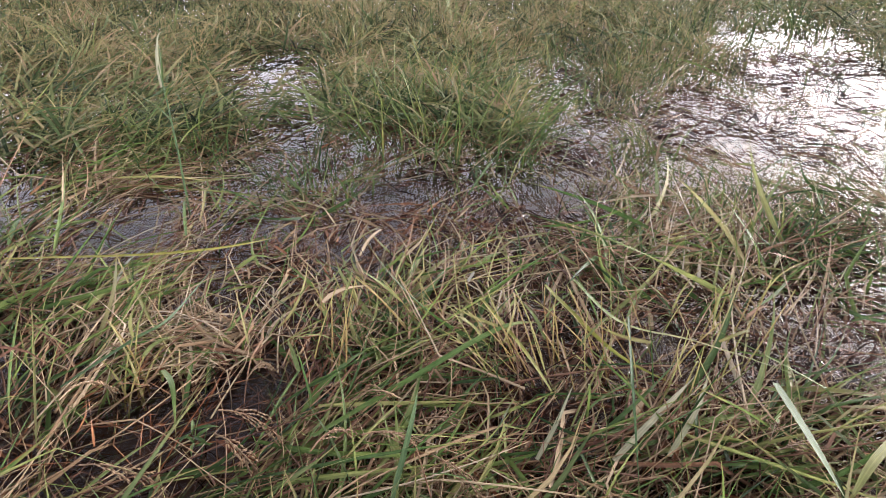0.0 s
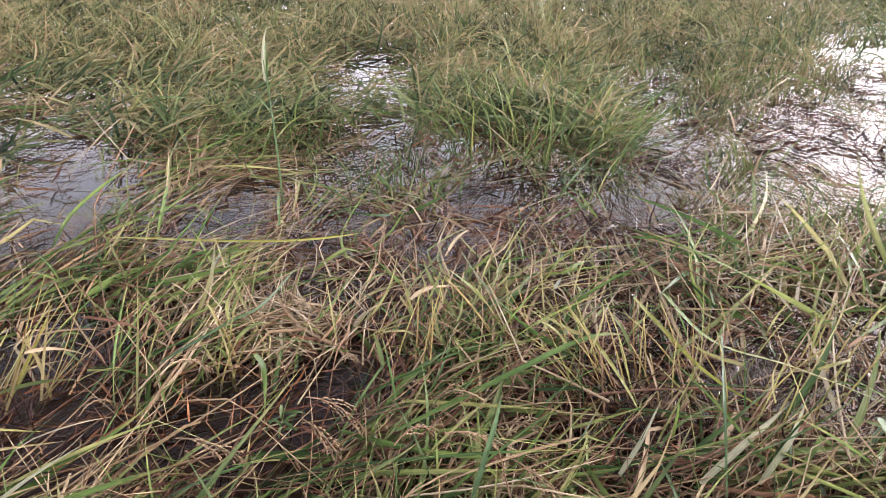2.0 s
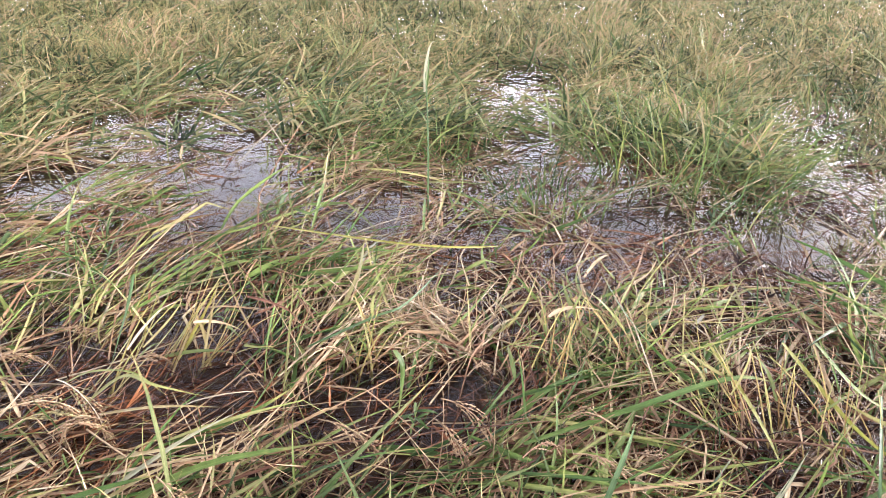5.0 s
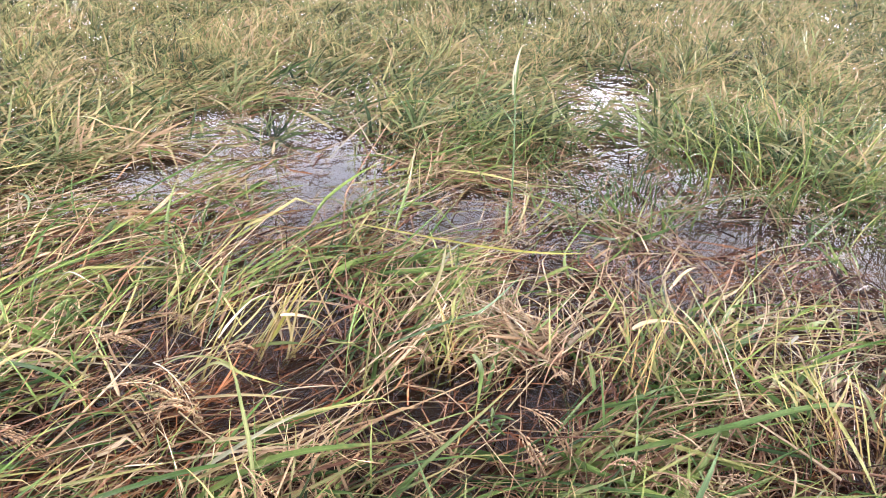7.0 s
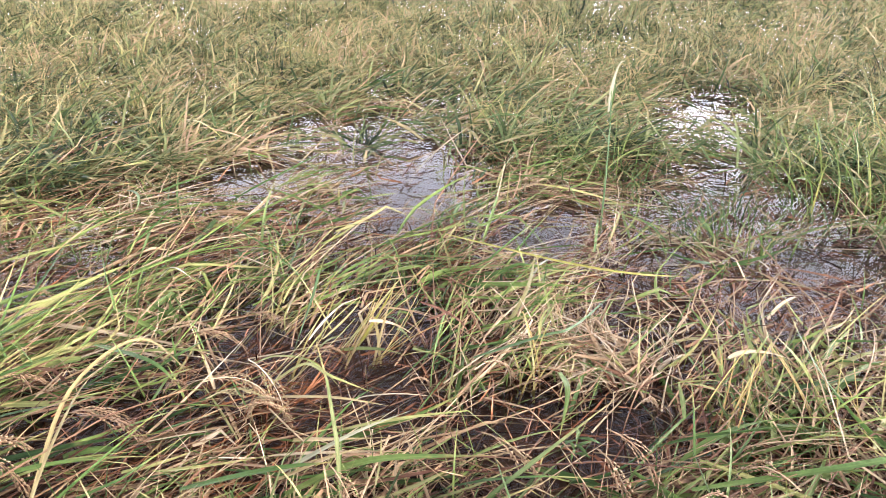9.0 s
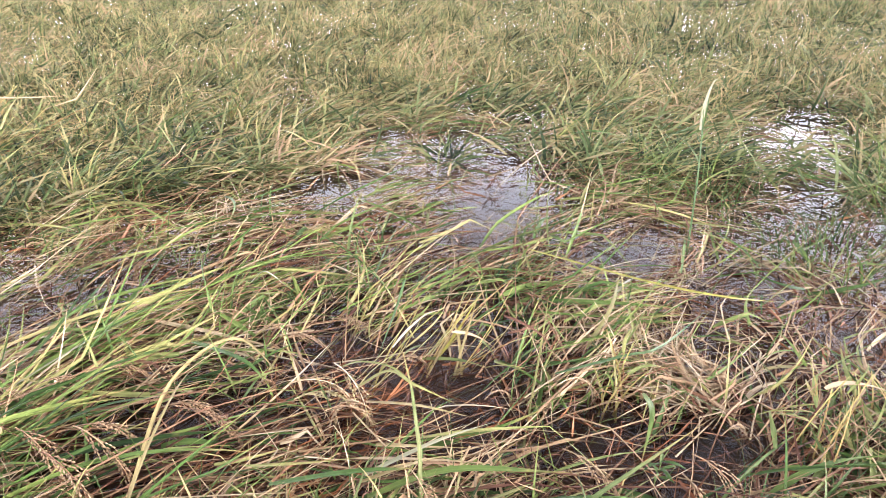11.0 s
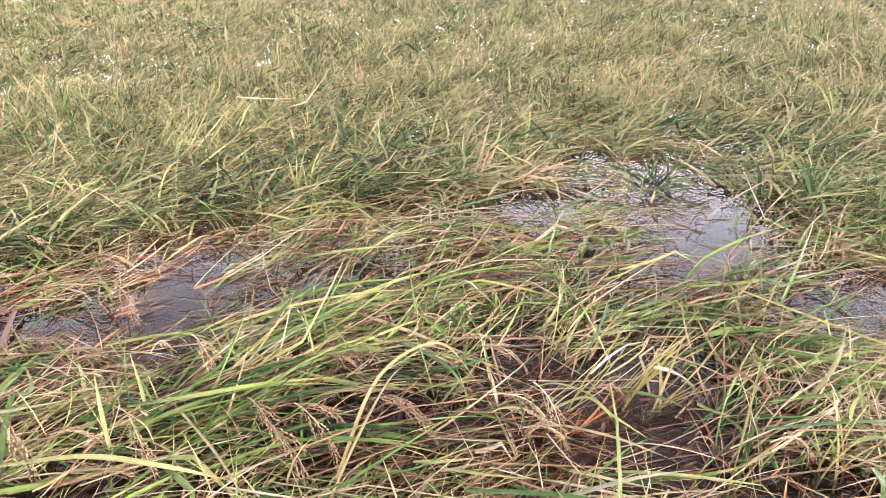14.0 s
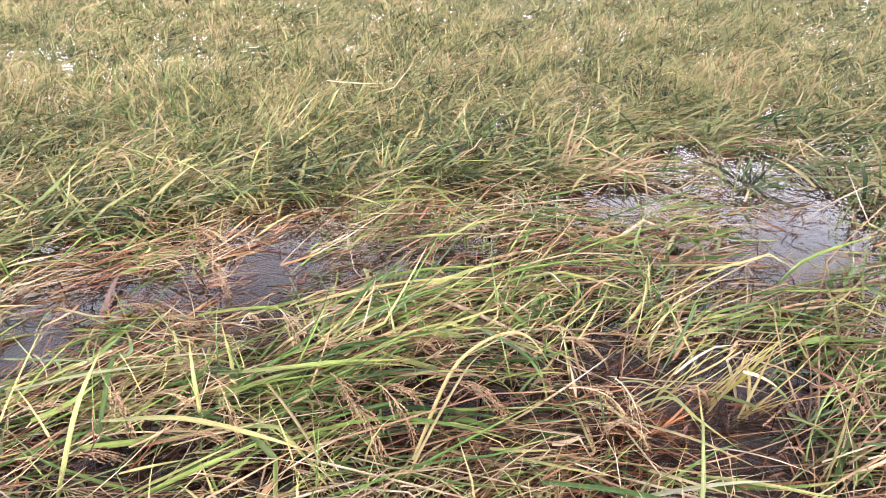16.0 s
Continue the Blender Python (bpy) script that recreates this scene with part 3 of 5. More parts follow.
def lie(x, y):
    """Degrees of the way that the lodged rice lies: as the clumps near by, in gusts far off."""
    g = radians(70 + 80 * noise.noise((x * 0.7, y * 0.7, 0.3)))
    c, q = math.cos(g) * 0.6, math.sin(g) * 0.6
    for px, py, h in SWEPT:
        w = 0.02 / (0.004 + (x - px) ** 2 + (y - py) ** 2)
        c, q = c + w * math.cos(h), q + w * math.sin(h)
    return math.degrees(math.atan2(q, c))


# ---- lodged rice ----
def lodged_rice(x, y, heading, reach, count, green, spread, heads, firm=False):
    """A lodged clump: leaves, dry leaves, stems and heads, all swept the same way from one root. firm: it lies across gaps too."""
    r = random.Random(int(x * 1000) * 13 + int(y * 1000))
    look_of = ("pinkish tan pile of broken rice straw in flood water" if firm and green < 0.1 else
               "green lodged rice clump flattened over flood water" if green > 0.55 else
               "green and straw-coloured lodged rice clump over water" if green > 0.25 else "tan dead rice straw clump lying in flood water")
    root = tagged(new("rice_clump"), look_of, "rice plant", "lodged rice clumps")
    root.matrix_basis = pose(x, y, 0)
    h = radians(heading)
    SWEPT.append((x + math.cos(h) * reach / 2, y + math.sin(h) * reach / 2, h))
    CLUMPS.append((x, y, root))
    reach = max(reach, 0.2)
    for i in range(round(count * 1.15)):
        off, back = r.gauss(0, spread), r.uniform(-0.08, 0.5) * reach
        px, py = -math.sin(h) * off + math.cos(h) * back, math.cos(h) * off + math.sin(h) * back
        way, k = heading + (r.gauss(0, 36 - 16 * green) if r.random() < 0.85 else r.uniform(-180, 180)), reach / 0.5 * r.uniform(0.5, 1.15)
        z = r.uniform(-0.004, 0.03)
        if r.random() > (0.75 if firm else 0.05) and clear(x + px, y + py, way, 0.5 * k, 0.3 + 0.65 * r.random() ** 1.5):
            continue
        u = r.random()
        if u < green * 0.95 + 0.05:
            piece(r.choice(ME_lying), root, at(px, py, z, way, r.gauss(2, 5), r.uniform(-70, 70), k, 1 / k * r.uniform(0.6, 1.25)))
        elif u < green + (1 - green) * 0.35:
            piece(r.choice(ME_dry), root, at(px, py, z, way, r.gauss(1, 4), r.uniform(-80, 80), k * 0.9, 1 / k * r.uniform(0.55, 1.1)))
        else:
            piece(r.choice(ME_stem), root, at(px, py, z, way, r.gauss(1, 4), r.uniform(-40, 40), k, 1 / k))
    for i in range(heads):
        off, d = r.gauss(0, spread), reach * r.uniform(0.4, 0.9)
        piece(r.choice(ME_head), root, at(math.cos(h) * d - math.sin(h) * off, math.sin(h) * d + math.cos(h) * off, r.uniform(0.04, 0.08), heading + r.gauss(0, 40), 0, 0, r.uniform(0.8, 1.1)))
    if not root.children:
        CLUMPS.pop()
        bpy.data.objects.remove(root)


BLADE = {
    "leaf": (M_leaf, "long bent green rice leaf over lodged straw"), "dark": (M_deep, "dark green rice leaf across lodged straw"),
    "yellow": (M_yellow, "yellowing green rice leaf across lodged straw"), "tan": (M_tan, "tan dry rice leaf among green leaves"),
    "pale": (M_pale, "pale dried rice leaf lying on straw"), "brown": (M_brown, "dark brown strip for a sunken rice stem and its reflection"), "white": (M_white, "bleached white straw leaf on wet straw"),
}


def smooth(pts, steps):
    """A curve through the points."""
    p = [Vector(q) for q in pts]
    p = [2 * p[0] - p[1]] + p + [2 * p[-1] - p[-2]]
    out = []
    for i in range(1, len(p) - 2):
        for j in range(steps):
            t = j / steps
            out.append(0.5 * (2 * p[i] + (p[i + 1] - p[i - 1]) * t + (2 * p[i - 1] - 5 * p[i] + 4 * p[i + 1] - p[i + 2]) * t ** 2 + (3 * p[i] - p[i - 1] - 3 * p[i + 1] + p[i + 2]) * t ** 3))
    return out + [p[-2]]


def long_blade(kind, width, *pts):
    """One long leaf of its own that lies over the rest."""
    material, label = BLADE[kind]
    pts = smooth(pts, 6)
    o = pts[0].copy()
    me = mesh_of("long_leaf", strip([p - o for p in pts], width, 0.35, random.Random(int(o.x * 1000)).uniform(-60, 60), 0.6, 0.7), material)
    ob = tagged(new("long_leaf", me), label, "rice leaf", "long leaves")
    ob.location = o
    return ob


def rice_stalk(x, y, heading):
    """A stalk with its ripe head hanging over."""
    r = random.Random(int(x * 1000) + int(y * 3000))
    root = tagged(new("rice_stalk"), "ripe tan rice head drooping on its stalk", "rice stalk", "ripe rice heads")
    root.matrix_basis = pose(x, y, 0, 0, 0, heading)
    piece(r.choice(ME_stem), root, at(-0.26, 0, 0.015, r.gauss(0, 4), 8, 0, 0.54, 1.2))
    axis, branches = r.choice(ME_split)
    head = piece(axis, root, at(-0.02, 0, 0.085, 0, 0, 0, r.uniform(0.85, 1.1)))
    for me in branches:
        piece(me, head, Matrix())
    return root


def tuft(x, y, height, count, radius, label, seed=0):
    """A standing tuft of narrow leaves that arch outwards."""
    r = random.Random(seed * 31 + int(x * 1000) + int(y * 777))
    root = tagged(new("grass_tuft"), label, "grass tuft", "standing tufts")
    root.matrix_basis = pose(x, y, 0)
    for i in range(count):
        a, d = r.uniform(0, 360), radius * math.sqrt(r.random())
        k = height / 0.5 * r.uniform(0.6, 1.3)
        piece(r.choice(ME_upright), root, at(d * math.cos(radians(a)), d * math.sin(radians(a)), -0.02, a + r.gauss(0, 50), r.uniform(-8, 14), 0, k, 1.0 / k * r.uniform(0.7, 1.2)))
    return root


lodged_rice(-0.61, 0.71, 82, 0.34, 34, 0.45, 0.08, 0)
lodged_rice(-0.35, 0.70, 36, 0.43, 46, 0.80, 0.06, 2)
lodged_rice(-0.51, 0.70, 23, 0.32, 30, 0.35, 0.06, 2)
lodged_rice(-0.16, 0.70, 23, 0.32, 34, 0.55, 0.06, 2)
lodged_rice(-0.81, 1.06, 50, 0.30, 26, 0.55, 0.08, 0)
lodged_rice(-0.63, 0.88, 61, 0.26, 24, 0.45, 0.07, 0)
lodged_rice(-0.31, 0.92, 124, 0.22, 30, 0.08, 0.05, 0)
lodged_rice(-0.29, 1.00, 134, 0.15, 26, 0.02, 0.05, 1)
lodged_rice(-0.33, 1.14, 51, 0.20, 20, 0.20, 0.06, 0)
lodged_rice(-0.19, 0.92, 81, 0.23, 18, 0.45, 0.05, 0)
lodged_rice(-0.07, 0.97, 110, 0.24, 20, 0.50, 0.06, 0)
lodged_rice(0.03, 1.00, 75, 0.29, 22, 0.60, 0.06, 0)
lodged_rice(0.10, 0.80, 84, 0.33, 26, 0.15, 0.06, 0)
lodged_rice(0.19, 0.90, 95, 0.30, 24, 0.20, 0.06, 1)
lodged_rice(0.27, 0.89, 60, 0.37, 26, 0.20, 0.06, 0)
lodged_rice(0.18, 0.69, 18, 0.42, 40, 0.45, 0.06, 2)
lodged_rice(0.35, 0.69, 25, 0.47, 40, 0.45, 0.06, 1)
lodged_rice(0.30, 0.78, 37, 0.30, 18, 0.20, 0.05, 0)
lodged_rice(0.53, 0.84, 27, 0.34, 30, 0.40, 0.06, 0)
lodged_rice(0.49, 1.16, 94, 0.41, 44, 0.35, 0.07, 0)
lodged_rice(0.61, 1.14, 68, 0.50, 48, 0.38, 0.07, 0)
lodged_rice(0.76, 1.21, 57, 0.45, 46, 0.30, 0.08, 0)
lodged_rice(0.26, 1.54, -67, 0.36, 30, 0.25, 0.05, 0)
lodged_rice(0.47, 1.35, 57, 0.46, 34, 0.40, 0.07, 0)
lodged_rice(0.95, 1.34, 113, 0.19, 26, 0.35, 0.08, 0)
lodged_rice(1.12, 1.62, 129, 0.16, 22, 0.45, 0.10, 0)
lodged_rice(-0.56, 1.43, 65, 0.31, 26, 0.65, 0.06, 0)
lodged_rice(-0.27, 1.57, 149, 0.29, 28, 0.60, 0.06, 0)
lodged_rice(-0.97, 1.68, 21, 0.36, 34, 0.40, 0.06, 0)
lodged_rice(-0.93, 1.41, 64, 0.29, 26, 0.25, 0.07, 0)
lodged_rice(-1.26, 1.90, 48, 0.31, 24, 0.50, 0.10, 0)
lodged_rice(-1.06, 1.98, 19, 0.36, 34, 0.75, 0.08, 0)
lodged_rice(-0.19, 1.65, -29, 0.27, 18, 0.30, 0.06, 0)
lodged_rice(-0.01, 1.34, 116, 0.20, 14, 0.40, 0.05, 0)
lodged_rice(-0.34, 1.55, -1, 0.25, 22, 0.15, 0.06, 0)
lodged_rice(-1.03, 0.33, 57, 0.26, 34, 0.70, 0.06, 2)
lodged_rice(-1.26, 0.46, 58, 0.27, 36, 0.60, 0.07, 2)
lodged_rice(-1.48, 0.66, 82, 0.32, 36, 0.60, 0.08, 1)
lodged_rice(-1.18, 0.62, 86, 0.30, 30, 0.45, 0.06, 1)
lodged_rice(-1.09, 0.79, 109, 0.43, 22, 0.70, 0.06, 0)
lodged_rice(-0.81, 0.79, 113, 0.31, 16, 0.30, 0.05, 0)
lodged_rice(-0.65, 0.76, 104, 0.35, 26, 0.35, 0.06, 0)
lodged_rice(-0.70, 0.53, 50, 0.36, 30, 0.15, 0.06, 1)
lodged_rice(-1.47, 0.98, 44, 0.37, 34, 0.50, 0.07, 0)
lodged_rice(-1.83, 0.88, 49, 0.37, 34, 0.50, 0.09, 0)
lodged_rice(-0.96, 1.17, 95, 0.42, 26, 0.60, 0.06, 0)
lodged_rice(-0.97, 0.94, 74, 0.32, 26, 0.70, 0.07, 0)
lodged_rice(-1.35, 0.01, 79, 0.43, 52, 0.75, 0.07, 3)
lodged_rice(-1.14, -0.00, 66, 0.44, 42, 0.60, 0.06, 3)
lodged_rice(-1.43, 0.24, 80, 0.44, 42, 0.75, 0.07, 2)
lodged_rice(-1.35, -0.26, 83, 0.22, 34, 0.60, 0.07, 3)
lodged_rice(-1.54, -0.22, 103, 0.12, 18, 0.50, 0.05, 2)
lodged_rice(-2.13, -0.12, 72, 0.32, 28, 0.55, 0.07, 2)
lodged_rice(-2.56, -0.11, 59, 0.36, 36, 0.55, 0.08, 1)
lodged_rice(-1.53, 0.35, 89, 0.45, 36, 0.60, 0.06, 2)
lodged_rice(-1.49, 0.58, 90, 0.46, 30, 0.50, 0.06, 1)
lodged_rice(-1.07, 0.65, 107, 0.49, 24, 0.50, 0.06, 0)
lodged_rice(-1.02, 0.74, 107, 0.50, 22, 0.60, 0.06, 0)
lodged_rice(-0.82, 0.76, 107, 0.34, 18, 0.20, 0.05, 0)
lodged_rice(-0.94, 1.10, -6, 0.24, 18, 0.45, 0.06, 0)
lodged_rice(-0.76, 0.99, 102, 0.37, 26, 0.45, 0.06, 0)
lodged_rice(-0.83, 0.45, 66, 0.40, 34, 0.45, 0.06, 2)
lodged_rice(-0.61, 0.77, 87, 0.33, 20, 0.20, 0.06, 1)
lodged_rice(-2.96, -0.06, 54, 0.37, 34, 0.60, 0.10, 0)
lodged_rice(-2.18, 0.56, 72, 0.37, 34, 0.60, 0.09, 0)
lodged_rice(-2.25, 0.85, 100, 0.40, 28, 0.45, 0.10, 0)
lodged_rice(-1.80, 0.88, 64, 0.38, 34, 0.55, 0.08, 0)
lodged_rice(-1.85, 1.32, 117, 0.42, 22, 0.35, 0.10, 0)
lodged_rice(-2.37, 1.71, 46, 0.39, 36, 0.30, 0.10, 0)
lodged_rice(-1.97, 2.04, 32, 0.39, 30, 0.20, 0.08, 0)
lodged_rice(-1.33, 1.26, 62, 0.37, 30, 0.40, 0.07, 0)
lodged_rice(-2.98, 0.35, -174, 0.41, 30, 0.55, 0.11, 0)
lodged_rice(-3.34, 0.14, 145, 0.44, 30, 0.50, 0.11, 0)
lodged_rice(-2.77, 0.60, 137, 0.44, 34, 0.50, 0.08, 0)
lodged_rice(-2.57, 0.83, 122, 0.43, 30, 0.50, 0.11, 0)
lodged_rice(-2.26, 1.19, 157, 0.43, 30, 0.40, 0.11, 0)
lodged_rice(-0.98, 1.69, 92, 0.40, 26, 0.50, 0.10, 0)

lodged_rice(-1.41, -0.48, 78, 0.31, 34, 0.6, 0.10, 2)
lodged_rice(-1.64, -0.43, 89, 0.32, 30, 0.5, 0.10, 1)
lodged_rice(-1.19, -0.29, 72, 0.31, 34, 0.6, 0.08, 2)

lodged_rice(-0.31, 1.04, 169, 0.18, 40, 0.02, 0.04, 0, True)
lodged_rice(-0.34, 0.97, 131, 0.19, 42, 0.02, 0.04, 0, True)
lodged_rice(-0.37, 1.11, -133, 0.15, 30, 0.05, 0.04, 0, True)
lodged_rice(-0.21, 0.98, 93, 0.26, 24, 0.45, 0.06, 0, True)
lodged_rice(-0.13, 1.00, 94, 0.21, 26, 0.40, 0.06, 0, True)
lodged_rice(-0.05, 1.08, 94, 0.26, 26, 0.40, 0.06, 0, True)
lodged_rice(0.01, 1.02, 120, 0.16, 24, 0.30, 0.06, 0, True)
lodged_rice(-0.17, 0.87, 81, 0.19, 22, 0.50, 0.06, 0, True)
lodged_rice(-0.12, 1.11, 78, 0.18, 20, 0.50, 0.06, 0, True)
lodged_rice(0.10, 1.03, 84, 0.23, 26, 0.35, 0.06, 0, True)
lodged_rice(-0.14, 1.20, 88, 0.20, 18, 0.30, 0.06, 0, True)
lodged_rice(-0.05, 1.20, 98, 0.26, 20, 0.35, 0.06, 0, True)
lodged_rice(0.06, 1.24, 78, 0.22, 22, 0.35, 0.06, 0, True)
lodged_rice(-0.28, 1.20, 85, 0.20, 18, 0.25, 0.06, 0, True)
lodged_rice(0.15, 1.32, 72, 0.22, 24, 0.25, 0.06, 0, True)
lodged_rice(-0.38, 1.19, 82, 0.18, 18, 0.30, 0.06, 0, True)
lodged_rice(0.26, 1.28, 69, 0.22, 24, 0.35, 0.06, 0, True)
lodged_rice(0.41, 1.36, 62, 0.20, 24, 0.40, 0.06, 0, True)
lodged_rice(-0.24, 1.33, -163, 0.14, 16, 0.10, 0.04, 0, True)
lodged_rice(-0.39, 1.29, 58, 0.16, 16, 0.15, 0.04, 0, True)
lodged_rice(-1.31, 1.11, 76, 0.23, 22, 0.50, 0.06, 0, True)
lodged_rice(-1.42, 1.32, 61, 0.22, 22, 0.45, 0.06, 0, True)
lodged_rice(-0.92, 1.60, 65, 0.25, 24, 0.25, 0.08, 0, True)
lodged_rice(-1.50, 1.66, 157, 0.18, 20, 0.08, 0.04, 0, True)
lodged_rice(-1.62, 1.75, 153, 0.16, 18, 0.05, 0.04, 0, True)
lodged_rice(-1.86, 1.50, 0, 0.33, 22, 0.15, 0.05, 0, True)
lodged_rice(-0.17, 0.72, 41, 0.27, 27, 0.60, 0.06, 0, True)
lodged_rice(0.00, 0.71, 27, 0.24, 25, 0.50, 0.06, 0, True)
lodged_rice(0.20, 0.71, 25, 0.27, 25, 0.50, 0.06, 0, True)
lodged_rice(0.40, 0.71, 28, 0.32, 25, 0.45, 0.06, 0, True)
lodged_rice(0.54, 0.75, 35, 0.30, 22, 0.45, 0.06, 0, True)
lodged_rice(-0.21, 0.79, 50, 0.25, 24, 0.50, 0.06, 0, True)
lodged_rice(-0.10, 0.89, 51, 0.25, 24, 0.55, 0.06, 0, True)
lodged_rice(0.83, 1.36, 44, 0.34, 17, 0.40, 0.06, 0, True)
lodged_rice(0.96, 1.39, 46, 0.29, 17, 0.35, 0.06, 0, True)
lodged_rice(0.79, 1.16, 39, 0.25, 16, 0.30, 0.06, 0, True)
lodged_rice(0.75, 1.31, 55, 0.27, 17, 0.40, 0.06, 0, True)
lodged_rice(-1.49, -0.37, 82, 0.20, 20, 0.60, 0.06, 0)
lodged_rice(-1.42, -0.13, 75, 0.25, 22, 0.70, 0.06, 0)
lodged_rice(-1.36, 0.04, 72, 0.32, 24, 0.75, 0.06, 0)
lodged_rice(-0.62, 0.96, 88, 0.34, 17, 0.45, 0.06, 0, True)
lodged_rice(-0.78, 2.55, 12, 0.26, 12, 0.35, 0.10, 0, True)
lodged_rice(-0.66, 2.80, -10, 0.24, 12, 0.35, 0.10, 0, True)
lodged_rice(-0.40, 2.30, 165, 0.26, 12, 0.45, 0.08, 0, True)

tuft(0.02, 2.16, 0.29, 340, 0.34, "tall green grass tuft standing in flood water", 1)
tuft(0.12, 2.50, 0.27, 160, 0.34, "green and yellowing grass tuft standing in flood water", 5)
tuft(-0.78, 2.02, 0.22, 130, 0.20, "arching dark green grass tussock in flood water", 2)
tuft(-0.30, 1.72, 0.16, 80, 0.14, "short green grass tuft at the water's edge", 3)
tuft(0.73, 2.88, 0.24, 90, 0.27, "fine green grass tuft beside bright water", 4)
tuft(0.72, 1.54, 0.17, 110, 0.24, "loose green grass tuft beside bright water", 6)
tuft(-0.52, 1.01, 0.10, 12, 0.02, "small green rice seedling among dead straw", 7)
tuft(-0.60, 0.83, 0.09, 12, 0.02, "small green rice seedling among dead straw", 8)
tuft(-0.14, 1.05, 0.09, 10, 0.03, "small green rice seedling among dead straw", 9)
tuft(-2.79, 0.65, 0.30, 60, 0.09, "yellow-green rice tuft arching over flood water", 10)
tuft(-3.50, 0.24, 0.30, 70, 0.23, "yellow-green rice tuft arching over flood water", 11)
tuft(2.71, 4.36, 0.46, 110, 0.34, "dark green reedy grass tuft beyond bright water", 12)
tuft(1.96, 3.83, 0.26, 70, 0.28, "fine green grass tuft beyond bright water", 13)
tuft(1.26, 3.34, 0.25, 80, 0.27, "fine green grass tuft beside bright water", 14)
tuft(0.82, 1.50, 0.15, 60, 0.15, "loose green grass tuft beside bright water", 50)
tuft(1.00, 1.53, 0.14, 60, 0.15, "loose green grass tuft beside bright water", 51)
tuft(1.53, 2.68, 0.14, 26, 0.10, "small green grass tuft standing in bright water", 15)

tuft(-0.94, 1.12, 0.17, 12, 0.03, "small upright green tuft among lodged straw", 20)
tuft(-1.24, 1.08, 0.18, 13, 0.04, "small upright green tuft among lodged straw", 21)
tuft(-1.95, 1.24, 0.17, 14, 0.06, "small upright green tuft among lodged straw", 22)
tuft(-0.98, 1.40, 0.15, 15, 0.03, "small upright green tuft among lodged straw", 23)
tuft(-1.24, 0.77, 0.15, 16, 0.04, "small upright green tuft among lodged straw", 24)
tuft(-0.55, 0.84, 0.09, 17, 0.05, "small upright green tuft among lodged straw", 25)
tuft(-1.03, 0.91, 0.18, 12, 0.03, "small upright green tuft among lodged straw", 26)
tuft(-0.90, 1.19, 0.15, 13, 0.04, "small upright green tuft among lodged straw", 27)
tuft(-1.98, 0.52, 0.14, 14, 0.06, "small upright green tuft among lodged straw", 28)
tuft(-1.94, 0.65, 0.13, 15, 0.03, "small upright green tuft among lodged straw", 29)
tuft(-3.23, 0.17, 0.23, 16, 0.05, "small upright green tuft among lodged straw", 30)
tuft(-2.05, 1.53, 0.19, 17, 0.06, "small upright green tuft among lodged straw", 31)
tuft(-0.86, 1.04, 0.13, 12, 0.03, "small upright green tuft among lodged straw", 32)
tuft(-1.36, 0.81, 0.13, 13, 0.04, "small upright green tuft among lodged straw", 33)
tuft(-0.73, 1.27, 0.15, 14, 0.05, "small upright green tuft among lodged straw", 34)
tuft(-1.73, -0.11, 0.15, 15, 0.03, "small upright green tuft among lodged straw", 35)
tuft(-0.01, 1.09, 0.10, 16, 0.04, "small upright green tuft among lodged straw", 36)
tuft(0.52, 1.16, 0.13, 17, 0.05, "small upright green tuft among lodged straw", 37)
tuft(0.26, 1.89, 0.18, 12, 0.03, "small upright green tuft among lodged straw", 38)
tuft(0.41, 1.35, 0.13, 13, 0.04, "small upright green tuft among lodged straw", 39)
tuft(0.73, 1.36, 0.15, 14, 0.06, "small upright green tuft among lodged straw", 40)
tuft(0.93, 1.45, 0.16, 15, 0.03, "small upright green tuft among lodged straw", 41)
tuft(-0.46, 1.75, 0.15, 16, 0.04, "small upright green tuft among lodged straw", 42)
tuft(-0.34, 1.95, 0.13, 17, 0.06, "small upright green tuft among lodged straw", 43)
tuft(-2.73, 0.38, 0.20, 12, 0.03, "small upright green tuft among lodged straw", 44)
tuft(-2.09, 0.88, 0.18, 13, 0.05, "small upright green tuft among lodged straw", 45)


def rice_plant(x, y, height, count, seed):
    """A half-standing rice plant: rusty stem bases, and leaves that arch out of them to one side."""
    r = random.Random(seed)
    root = tagged(new("rice_plant"), "half-standing yellow-green rice plant with rusty stem bases", "rice plant", "half-standing rice plants")
    root.matrix_basis = pose(x, y, 0, 0, 0, r.uniform(0, 360))
    for i in range(count):
        way, k = r.gauss(0, 55), height / 0.5 * r.uniform(0.6, 1.25)
        px, py = r.gauss(0, 0.03), r.gauss(0, 0.03)
        if i < 6:
            piece(r.choice(ME_base), root, at(px, py, -0.02, way, r.uniform(45, 70), 0, k * 0.6, 1.0 / k))
        else:
            piece(r.choice(ME_arch), root, at(px, py, -0.02, way, 0, 0, k, 0.8 / k))
    return root


ME_tall = [mesh_of("stem", tube(spine(0.5, 0, rng.uniform(-12, 25), rng.uniform(-8, 8), 7), rng.uniform(0.0016, 0.0026), 5), M_ripe) for _ in range(8)]


